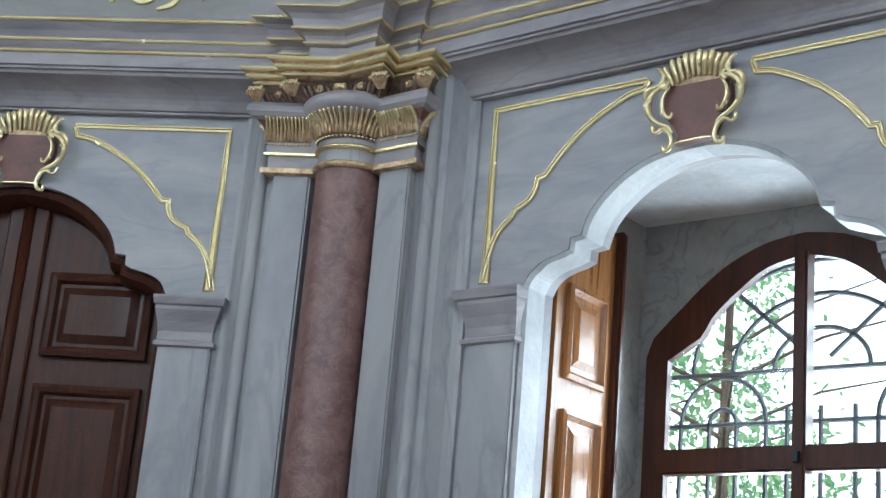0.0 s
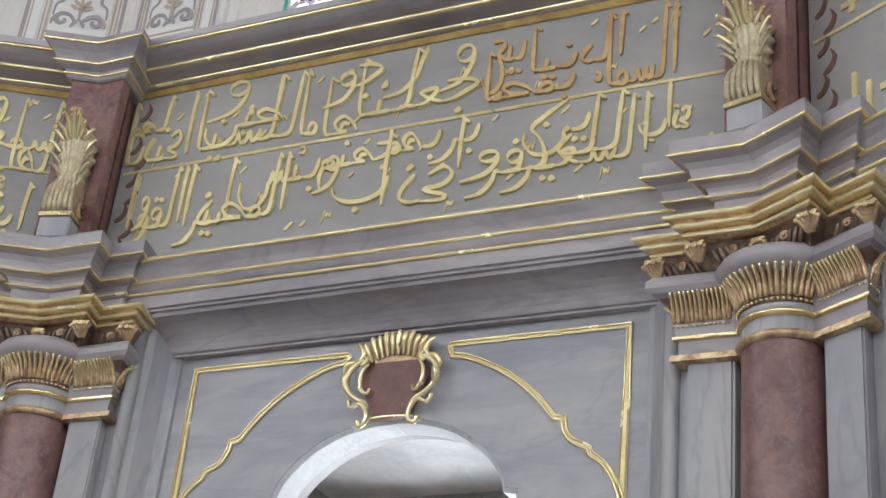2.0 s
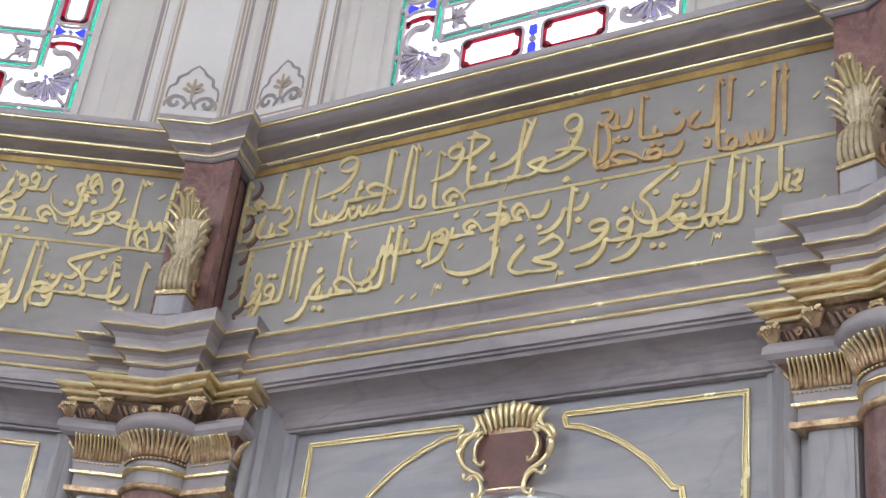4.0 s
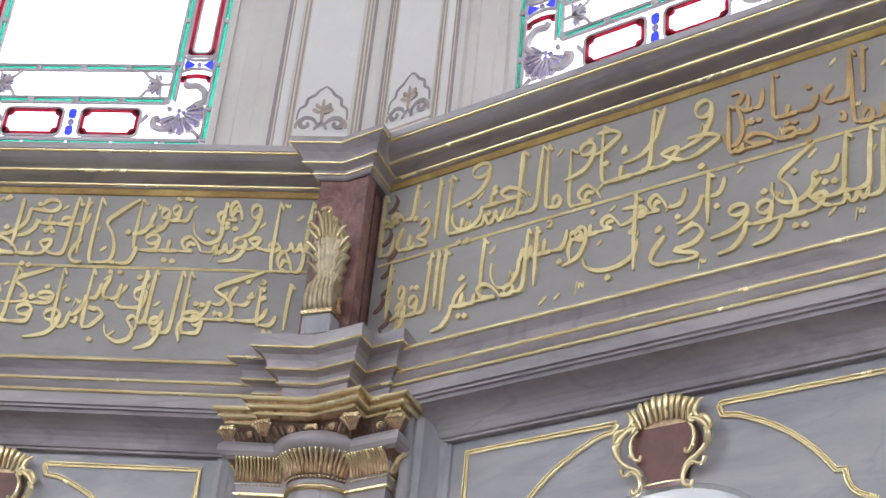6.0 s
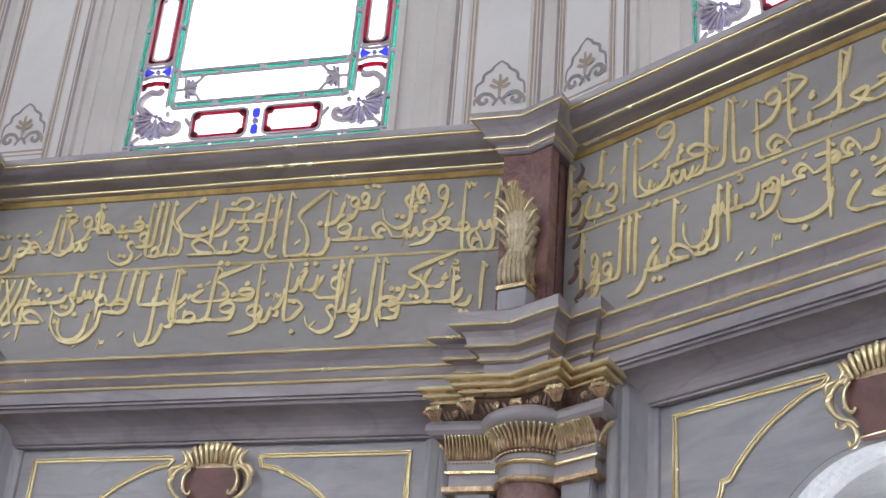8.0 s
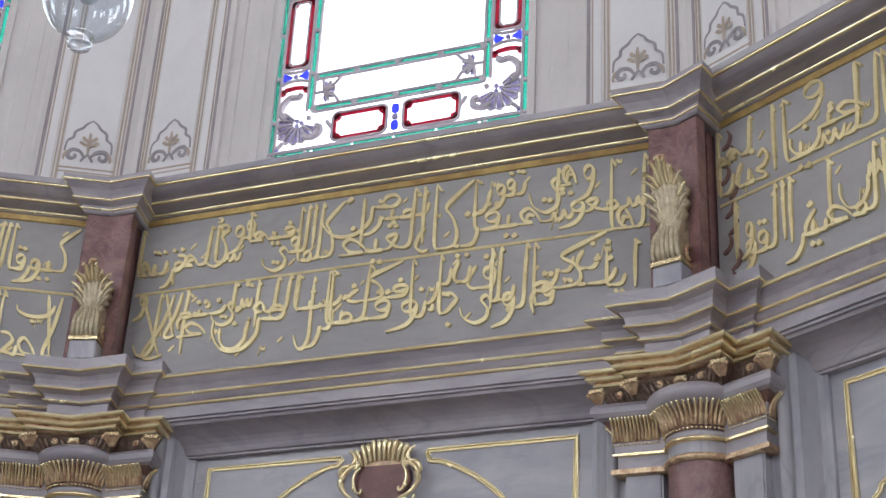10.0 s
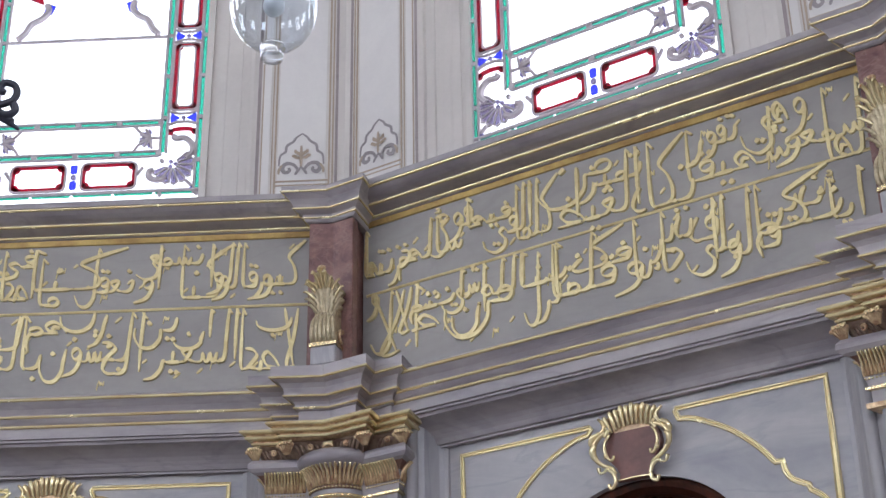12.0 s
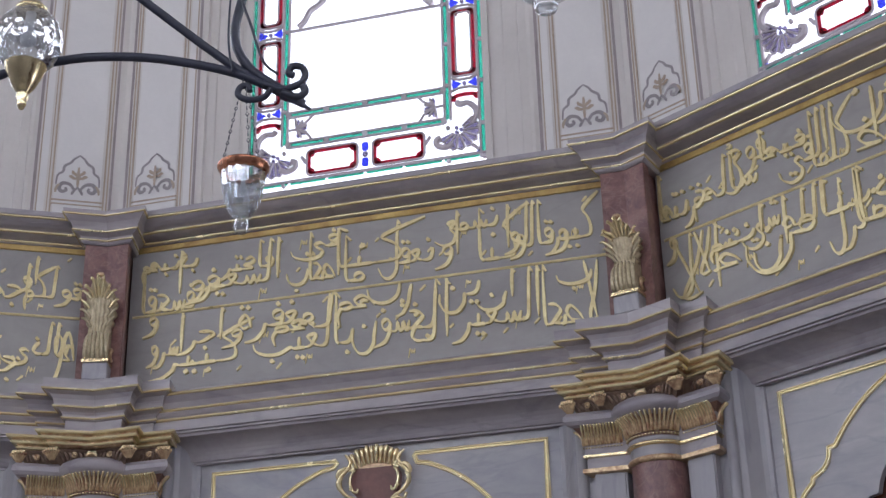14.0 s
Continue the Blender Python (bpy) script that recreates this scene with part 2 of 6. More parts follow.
def box(bm, x0, x1, y0, y1, z0, z1):
    v = [bm.verts.new((x, y, z)) for z in (z0, z1) for x, y in ((x0, y0), (x1, y0), (x1, y1), (x0, y1))]
    for f in ((0, 1, 2, 3), (4, 5, 6, 7), (0, 1, 5, 4), (1, 2, 6, 5), (2, 3, 7, 6), (3, 0, 4, 7)):
        bm.faces.new([v[i] for i in f])
    return v


def slab(bm, outline, y0, y1):
    """A plate with the outline (x, z), from depth y0 to y1."""
    a = [bm.verts.new((x, y0, z)) for x, z in outline]
    b = [bm.verts.new((x, y1, z)) for x, z in outline]
    bm.faces.new(a)
    bm.faces.new(b[::-1])
    for i in range(len(a)):
        j = (i + 1) % len(a)
        bm.faces.new((a[i], a[j], b[j], b[i]))


def run(bm, profile, half, mitre=True):
    """Sweeps a closed profile of (n, z) along the wall, n inward, mitred into the corners."""
    ends = []
    for s in (-1, 1):
        ends.append([bm.verts.new((s * (half - (n * T15 if mitre else 0)), -n, z)) for n, z in profile])
    c = len(profile)
    for i in range(c):
        j = (i + 1) % c
        bm.faces.new((ends[0][i], ends[0][j], ends[1][j], ends[1][i]))
    bm.faces.new(ends[0])
    bm.faces.new(ends[1][::-1])


def bead(n, z, h, back=0.02):
    """Half-round bead of height h standing n off the wall: a profile of (n, z)."""
    return [(n - back, z)] + [(n + 0.5 * h * math.sin(math.pi * q / 6), z + h / 2 - h / 2 * math.cos(math.pi * q / 6)) for q in range(7)] + [(n - back, z + h)]


def nb(x, nw):
    return nw / C15 + abs(x) * T15


def stack(bm, levels, w, nw, back=-0.04, top=True):
    """A corner block: levels of (offset, z) round the V-shaped plan of half width w, standing nw off both walls."""
    rings = []
    for o, z in levels:
        ww, n = w + o, nw + o
        rings.append([bm.verts.new(p) for p in ((-ww, -back, z), (-ww, -nb(ww, n), z), (0, -nb(0, n), z), (ww, -nb(ww, n), z), (ww, -back, z))])
    for a, b in zip(rings, rings[1:]):
        for i in range(5):
            j = (i + 1) % 5
            bm.faces.new((a[i], a[j], b[j], b[i]))
    bm.faces.new(rings[0])
    bm.faces.new(rings[-1][::-1])


def lathe(bm, prof, seg=24, centre=(0, 0), a0=0.0, a1=2 * math.pi):
    closed = abs(a1 - a0 - 2 * math.pi) < 1e-6
    n = seg if closed else seg + 1
    rings = []
    for r, z in prof:
        rings.append([bm.verts.new((centre[0] + r * math.cos(a0 + (a1 - a0) * i / seg), centre[1] + r * math.sin(a0 + (a1 - a0) * i / seg), z)) for i in range(n)])
    for a, b in zip(rings, rings[1:]):
        for i in range(n if closed else n - 1):
            j = (i + 1) % n
            bm.faces.new((a[i], a[j], b[j], b[i]))
    return rings


def tube(bm, pts, radii, seg=8, flat=1.0):
    """A round bar through 3D points."""
    pts = [Vector(p) for p in pts]
    if not hasattr(radii, "__len__"):
        radii = [radii] * len(pts)
    rings = []
    up = Vector((0, -1, 0))
    for i, p in enumerate(pts):
        d = (pts[min(i + 1, len(pts) - 1)] - pts[max(i - 1, 0)]).normalized()
        side = d.cross(up)
        if side.length < 0.05:
            side = d.cross(Vector((1, 0, 0)))
        side.normalize()
        u = side.cross(d)
        rings.append([bm.verts.new(p + radii[i] * (math.cos(2 * math.pi * k / seg) * side + flat * math.sin(2 * math.pi * k / seg) * u)) for k in range(seg)])
    for a, b in zip(rings, rings[1:]):
        for i in range(seg):
            j = (i + 1) % seg
            bm.faces.new((a[i], a[j], b[j], b[i]))
    bm.faces.new(rings[0])
    bm.faces.new(rings[-1][::-1])


def smooth_line(pts, steps=6):
    """Catmull-Rom through the points."""
    pts = [Vector(p) for p in pts]
    out = []
    for i in range(len(pts) - 1):
        p0, p1, p2, p3 = pts[max(i - 1, 0)], pts[i], pts[i + 1], pts[min(i + 2, len(pts) - 1)]
        for s in range(steps):
            t = s / steps
            out.append(0.5 * ((2 * p1) + (p2 - p0) * t + (2 * p0 - 5 * p1 + 4 * p2 - p3) * t * t + (3 * p1 - p0 - 3 * p2 + p3) * t ** 3))
    out.append(pts[-1])
    return out


def spiral(cx, cz, r0, r1, a0, turns, y, n=20):
    return [(cx + (r0 + (r1 - r0) * i / n) * math.cos(a0 + turns * 2 * math.pi * i / n), y, cz + (r0 + (r1 - r0) * i / n) * math.sin(a0 + turns * 2 * math.pi * i / n)) for i in range(n + 1)]


# ---- the arch of the lower openings, right half: (u, z) from jamb to crown ----
ARCH = [(0.70, 2.99), (0.675, 3.035), (0.64, 3.062), (0.60, 3.078), (0.55, 3.09), (0.512, 3.105), (0.508, 3.148), (0.462, 3.155), (0.448, 3.20), (0.425, 3.245), (0.385, 3.292),
        (0.33, 3.34), (0.27, 3.378), (0.2, 3.408), (0.13, 3.426), (0.06, 3.436), (0.0, 3.44)]
SCALLOP = [(p.x, p.y) for p in smooth_line([(u, z, 0) for u, z in ARCH[:6]], 3)]
ARCH = SCALLOP + ARCH[6:8] + [(p.x, p.y) for p in smooth_line([(u, z, 0) for u, z in ARCH[8:]], 3)]


def arch_line(grow=0.0, low=0.0):
    half = [(u + (grow if u > 0.001 else 0), z + grow) for u, z in ARCH]
    half = [(half[0][0], low)] + half
    return [(-u, z) for u, z in half] + [(u, z) for u, z in half[::-1][1:]]


def holed(bm, outline, u0, u1, z0, z1, y0, y1):
    """A wall plate from u0 to u1, z0 to z1, with an opening whose outline runs from its left foot over the crown to its right foot."""
    zf = outline[0][1]
    for y in (y0, y1):
        top = [bm.verts.new((u, y, z1)) for u, z in outline]
        low = [bm.verts.new((u, y, z)) for u, z in outline]
        for i in range(len(outline) - 1):
            if abs(outline[i][0] - outline[i + 1][0]) > 1e-6:
                bm.faces.new((low[i], low[i + 1], top[i + 1], top[i]))
        for s, e, uu in ((0, 1, u0), (-1, -2, u1)):
            a = bm.verts.new((uu, y, z1))
            b = bm.verts.new((uu, y, z0))
            c = bm.verts.new((outline[s][0], y, z0))
            bm.faces.new((a, b, c, low[s], low[e], top[e]) if abs(low[s].co.z - z0) > 1e-6 else (a, b, low[s], low[e], top[e]))
        if zf - z0 > 1e-6:
            bm.faces.new([bm.verts.new(p) for p in ((outline[0][0], y, z0), (outline[-1][0], y, z0), (outline[-1][0], y, zf), (outline[0][0], y, zf))])
    pts = list(outline)
    a = [bm.verts.new((u, y0, z)) for u, z in pts]
    b = [bm.verts.new((u, y1, z)) for u, z in pts]
    for i in range(len(pts)):
        j = (i + 1) % len(pts)
        bm.faces.new((a[i], a[j], b[j], b[i]))


# ---- floor, ceiling, ground ----
bm = bmesh.new()
ring = [bm.verts.new((APO / C15 * 1.1 * math.cos(TURN * (i + 0.5)), APO / C15 * 1.1 * math.sin(TURN * (i + 0.5)), 0)) for i in range(12)]
bm.faces.new(ring)
bmesh.ops.translate(bm, verts=[v for f in [bmesh.ops.extrude_face_region(bm, geom=list(bm.faces))] for v in f["geom"] if isinstance(v, bmesh.types.BMVert)], vec=(0, 0, -0.2))
tagged(part("floor", bm, STONE), "unseen hall floor, pale to bounce light upward", "floor", kind="structure")
bm = bmesh.new()
lathe(bm, [(6.2, 8.3), (5.6, 9.0), (4.4, 10.0), (2.8, 10.7), (1.2, 11.05), (0.01, 11.1)], 48)
tagged(part("ceiling", bm, PLASTER, smooth=True), "plain plastered dome over the hall", "ceiling", kind="structure")
bm = bmesh.new()
bm.faces.new([bm.verts.new((600 * math.cos(i * math.pi / 24), 600 * math.sin(i * math.pi / 24), -0.25)) for i in range(48)])
tagged(part("ground", bm, GRASS), "grassy ground outside the hall", "ground", kind="structure")
bm = bmesh.new()
lathe(bm, [(40.0, -0.25), (40.0, 52.0)], 48)
tagged(part("backdrop", bm, SKY_GLOW), "glowing white backdrop for the overexposed sky outside", "sky", kind="structure")


# ---- walls ----
PANEL = 0.95   # half width of the sunk marble field
DEEP = 1.05    # thickness of the wall


def lower_wall(k):
    m = wall_frame(k)
    names = {-1: "wall_east", 0: "wall_north_east", 1: "wall_north", 2: "wall_north_west", 3: "wall_west"}
    half = SIDE / 2
    bm = bmesh.new()
    holed(bm, arch_line(0, 0.45), -PANEL, PANEL, 0, 3.775, 0, 0.2)
    w = part(names[k], bm, FIELD, frame_m=m)
    tagged(w, "grey marble wall with a scalloped arched opening", "wall", kind="structure")
    # coved margins beside the field
    for s in (-1, 1):
        bm = bmesh.new()
        sec = [(PANEL, -0.2), (PANEL, 0.0), (0.953, 0.014), (0.972, 0.018), (0.99, 0.034), (1.01, 0.066), (1.03, 0.1), (1.05, 0.118), (1.056, 0.13), (half - 0.13 * T15, 0.13), (half + 0.05, -0.2)]
        a = [bm.verts.new((s * u, -n, 0)) for u, n in sec]
        b = [bm.verts.new((s * u, -n, 3.93)) for u, n in sec]
        for i in range(len(a)):
            j = (i + 1) % len(a)
            bm.faces.new((a[i], a[j], b[j], b[i]))
        bm.faces.new(a)
        bm.faces.new(b)
        part("margin", bm, MARBLE, w)
    # deep masonry behind
    bm = bmesh.new()
    open_h = 3.52
    for u0, u1, z0, z1 in ((-half - 0.35, -0.74, 0, 5.2), (0.74, half + 0.35, 0, 5.2), (-0.74, 0.74, open_h, 5.2), (-0.74, 0.74, 0, 0.45)):
        box(bm, u0, u1, 0.2, DEEP, z0, z1)
    part("masonry", bm, CEMENT, w)
    return w


def wooden_door(k):
    """Two closed panelled leaves in the arch."""
    d = thing("door_%d" % (k + 2), wall_frame(k), "closed dark walnut panelled double door in an arch", "door", kind="structure")
    line = arch_line(0.01, 0.45)
    for s in (-1, 1):
        bm = bmesh.new()
        outl = [(u, z) for u, z in line if s * u >= -1e-6]
        outl = outl + [(0.0, 0.45)]
        slab(bm, outl, 0.17, 0.21)
        leaf = part("leaf", bm, WOOD, d)
        # stiles and sunk panels with bevelled fields
        bm = bmesh.new()
        u0, u1 = sorted((s * 0.02, s * 0.09))
        box(bm, u0, u1, 0.145, 0.17, 0.45, 3.40)
        bmesh.ops.bevel(bm, geom=list(bm.edges), offset=0.008, segments=1, affect="EDGES")
        part("stile", bm, WOOD, leaf)
        for z0, z1 in ((2.74, 3.10), (1.75, 2.62), (0.6, 1.62)):
            a, b = 0.14, 0.60
            bm = bmesh.new()
            rect = lambda g: [(s * (a + g), z0 + g), (s * (b - g), z0 + g), (s * (b - g), z1 - g), (s * (a + g), z1 - g)]
            rings = [[bm.verts.new((x, y, z)) for x, z in rect(g)] for g, y in ((0, 0.172), (0.0, 0.14), (0.018, 0.13), (0.034, 0.14), (0.045, 0.163), (0.06, 0.163), (0.095, 0.14), (0.1, 0.14))]
            for p, q in zip(rings, rings[1:]):
                for i in range(4):
                    bm.faces.new((p[i], p[(i + 1) % 4], q[(i + 1) % 4], q[i]))
            bm.faces.new(rings[-1])
            part("panel", bm, WOOD, leaf)
    bm = bmesh.new()
    lines = [(arch_line(0.006, 0.45), 0.17), (arch_line(0.006, 0.45), 0.035), (arch_line(-0.012, 0.45), 0.028), (arch_line(-0.03, 0.45), 0.04), (arch_line(-0.045, 0.45), 0.09), (arch_line(-0.05, 0.45), 0.17)]
    rings = [[bm.verts.new((u, y, z)) for u, z in ln] for ln, y in lines]
    for p, q in zip(rings, rings[1:]):
        for i in range(len(p) - 1):
            bm.faces.new((p[i], p[i + 1], q[i + 1], q[i]))
    part("door_frame", bm, WOOD, d)
    bm = bmesh.new()
    tube(bm, [(0, 0.15, 0.45), (0, 0.15, 3.42)], 0.022, 10)
    part("meeting_bead", bm, WOOD, d, smooth=True)
    return d


def arch_window(k):
    """Timber casement with iron grille at the back of the niche, and a folded shutter on the jamb."""
    y = 0.93
    m = wall_frame(k)
    d = thing("window_1", m, "brown timber arched casement window with curved iron grille", "window", kind="structure")
    glass_line = [(0.59, 2.90), (0.53, 2.935), (0.445, 2.985), (0.42, 3.02), (0.385, 3.075), (0.285, 3.165), (0.16, 3.25), (0.0, 3.29)]
    glass_line = glass_line[:3] + [(p.x, p.y) for p in smooth_line([(u, z, 0) for u, z in glass_line[3:]], 4)]
    outer = [(0.69, 2.92), (0.66, 3.0), (0.565, 3.09), (0.53, 3.12), (0.43, 3.21), (0.315, 3.29), (0.16, 3.355), (0.0, 3.38)]
    outer = outer[:3] + [(p.x, p.y) for p in smooth_line([(u, z, 0) for u, z in outer[3:]], 4)]
    bm = bmesh.new()
    inn = [(-u, z) for u, z in [(glass_line[0][0], 0.9)] + glass_line] + [(u, z) for u, z in ([(glass_line[0][0], 0.9)] + glass_line)[::-1][1:]]
    out = [(-u, z) for u, z in [(0.69, 0.8)] + outer] + [(u, z) for u, z in ([(0.69, 0.8)] + outer)[::-1][1:]]
    for ya, yb, gi in ((y - 0.028, y + 0.012, 0),):
        rings = [[bm.verts.new((u, yy, z)) for u, z in ln] for ln, yy in ((out, yb), (out, ya), (inn, ya), (inn, yb))]
        for p, q in zip(rings, rings[1:]):
            for i in range(len(p)):
                j = (i + 1) % len(p)
                bm.faces.new((p[i], p[j], q[j], q[i]))
    part("window_frame", bm, WOOD, d)
    bm = bmesh.new()
    box(bm, -0.028, 0.028, y - 0.07, y + 0.012, 0.9, 3.30)
    bmesh.ops.bevel(bm, geom=list(bm.edges), offset=0.008, segments=2, affect="EDGES")
    part("mullion", bm, WOOD, d)
    bm = bmesh.new()
    box(bm, -0.60, 0.60, y - 0.06, y + 0.012, 2.43, 2.53)
    bmesh.ops.bevel(bm, geom=list(bm.edges), offset=0.01, segments=2, affect="EDGES")
    part("transom", bm, WOOD, d)
    bm = bmesh.new()
    box(bm, -0.01, 0.01, y - 0.095, y - 0.07, 2.46, 2.5)
    part("latch", bm, IRON, d)
    for s in (-1, 1):
        bm = bmesh.new()
        slab(bm, [(s * u, z) for u, z in [(0.03, 2.53), (0.59, 2.53)] + glass_line[:-1] + [(0.03, 3.285)]], y + 0.002, y + 0.008)
        g = part("pane", bm, CLEAR, d)
        g.visible_shadow = False
        bm = bmesh.new()
        box(bm, min(s * 0.03, s * 0.59), max(s * 0.03, s * 0.59), y + 0.002, y + 0.008, 0.9, 2.43)
        g = part("pane", bm, CLEAR, d)
        g.visible_shadow = False
    # grille outside the glass
    gy = y + 0.14
    g = thing("window_grille", m, "dark iron window grille with radiating arcs", "grille")
    bars = []
    for z in (2.87, 2.66):
        bars.append([(-0.7, gy, z), (0.7, gy, z)])
    for r in (0.2, 0.38, 0.56):
        bars.append([(r * math.cos(a), gy, 2.88 + 0.78 * r * math.sin(a)) for a in [math.pi * i / 24 for i in range(25)]])
    for a in (44, 136):
        bars.append([(0.05 * math.cos(radians(a)), gy, 2.88 + 0.05 * math.sin(radians(a))), (0.72 * math.cos(radians(a)), gy, 2.88 + 0.66 * math.sin(radians(a)))])
    for c in (-0.42, 0.42):
        for r in (0.06, 0.19):
            bars.append([(c - r, gy, 0.9)] + [(c - r * math.cos(math.pi * i / 12), gy, 2.665 + r * math.sin(math.pi * i / 12)) for i in range(13)] + [(c + r, gy, 0.9)])
    for c in (-0.14, 0.0, 0.14):
        bars.append([(c, gy, 0.9), (c, gy, 2.72)])
    for z in (2.25, 1.85, 1.45, 1.05):
        bars.append([(-0.7, gy, z), (0.7, gy, z)])
    for b in bars:
        bm = bmesh.new()
        tube(bm, b, 0.0105, 6)
        part("bar", bm, PALE_IRON, g)
    # folded shutter leaves standing along the jamb
    for s, mat in ((-1, OAK), (1, OAK)):
        sh = thing("shutter", m, "folded honey brown panelled wooden shutter on the jamb", "shutter", "shutters in the niche")
        bm = bmesh.new()
        x0, x1 = sorted((s * 0.69, s * 0.735))
        box(bm, x0, x1, 0.215, 0.62, 0.46, 3.36)
        part("leaf", bm, mat, sh)
        bm = bmesh.new()
        x0, x1 = sorted((s * 0.655, s * 0.735))
        box(bm, x0, x1, 0.62, 0.66, 0.46, 3.38)
        bmesh.ops.bevel(bm, geom=list(bm.edges), offset=0.012, segments=2, affect="EDGES")
        part("edge_bead", bm, WOOD, sh)
        for z0, z1 in ((2.70, 3.07), (2.0, 2.58), (0.7, 1.9)):
            bm = bmesh.new()
            q = [(0.28, z0), (0.56, z0), (0.56, z1), (0.28, z1)]
            rings = []
            for gg, dx in ((0, 0), (0, 0.018), (0.018, 0.024), (0.034, 0.003), (0.055, 0.003), (0.085, 0.014)):
                rings.append([bm.verts.new((s * (0.69 - dx), yy + (gg if yy < 0.4 else -gg), zz + (gg if zz == z0 else -gg))) for yy, zz in q])
            for p, r in zip(rings, rings[1:]):
                for i in range(4):
                    bm.faces.new((p[i], p[(i + 1) % 4], r[(i + 1) % 4], r[i]))
            bm.faces.new(rings[-1])
            part("panel", bm, mat, sh)
    # back wall of the niche round the window
    bm = bmesh.new()
    holed(bm, out, -0.76, 0.76, 0, 3.55, y + 0.01, y + 0.09)
    tagged(part("niche_back", bm, CEMENT, frame_m=m), "rough grey cement render round the window", "wall", kind="structure")
    bm = bmesh.new()
    box(bm, -0.74, 0.74, 0.2, 0.93, 3.50, 3.53)
    tagged(part("niche_ceiling", bm, WHITE, frame_m=m), "pale niche ceiling", "ceiling", kind="structure")


# chips of white paint on the arch soffit come with its own liner
def arch_liner(k):
    bm = bmesh.new()
    a, b = arch_line(-0.0, 0.45), arch_line(-0.012, 0.45)
    y0, y1 = 0.004, 0.13
    def fine(ln):
        return [(p.x, p.y) for i in range(len(ln) - 1) for p in [Vector(ln[i]).lerp(Vector(ln[i + 1]), q / 6) for q in range(6)]] + [ln[-1]]
    a, b = fine(a), fine(b)
    chip = [max(0.0, noise.noise((u * 9, z * 9, 0.3))) * 0.02 for u, z in a]
    rings = [[bm.verts.new((u, y + (c if front else 0), z)) for (u, z), c in zip(ln, chip)] for ln, y, front in ((a, y0, 1), (b, y0 + 0.012, 1), (b, y1, 0), (a, y1, 0))]
    for p, q in zip(rings, rings[1:]):
        for i in range(len(p) - 1):
            bm.faces.new((p[i], p[i + 1], q[i + 1], q[i]))
    tagged(part("arch_soffit", bm, WHITE, frame_m=wall_frame(k)), "worn white painted soffit of the scalloped arch", "arch", kind="structure")


def impost(k, s):
    p = thing("pilaster", wall_frame(k), "flat grey marble pilaster with moulded impost beside the arch", "pilaster", "pilasters beside the arches")
    bm = bmesh.new()
    u0, u1 = sorted((s * 0.705, s * 0.925))
    box(bm, u0, u1, -0.028, 0.0, 0, 2.78)
    bmesh.ops.bevel(bm, geom=[e for e in bm.edges if abs(e.verts[0].co.z - e.verts[1].co.z) > 1], offset=0.006, segments=2, affect="EDGES")
    part("shaft", bm, MARBLE, p)
    bm = bmesh.new()
    rings = []
    for o, z in ((0.0, 2.765), (0.018, 2.77), (0.018, 2.785), (0.004, 2.792), (0.003, 2.83), (0.010, 2.87), (0.026, 2.905), (0.03, 2.915), (0.03, 2.93), (0.042, 2.935), (0.048, 2.962), (0.048, 2.97)):
        a, b = 0.70 - o * 0.5, 0.925 + o
        n = 0.028 + o
        rings.append([bm.verts.new((s * x, y, z)) for x, y in ((a, 0.0), (a, -n), (b, -n), (b, 0.0))])
    for q, r in zip(rings, rings[1:]):
        for i in range(4):
            bm.faces.new((q[i], q[(i + 1) % 4], r[(i + 1) % 4], r[i]))
    bm.faces.new(rings[0])
    bm.faces.new(rings[-1])
    part("impost", bm, MOULD, p)
    return p


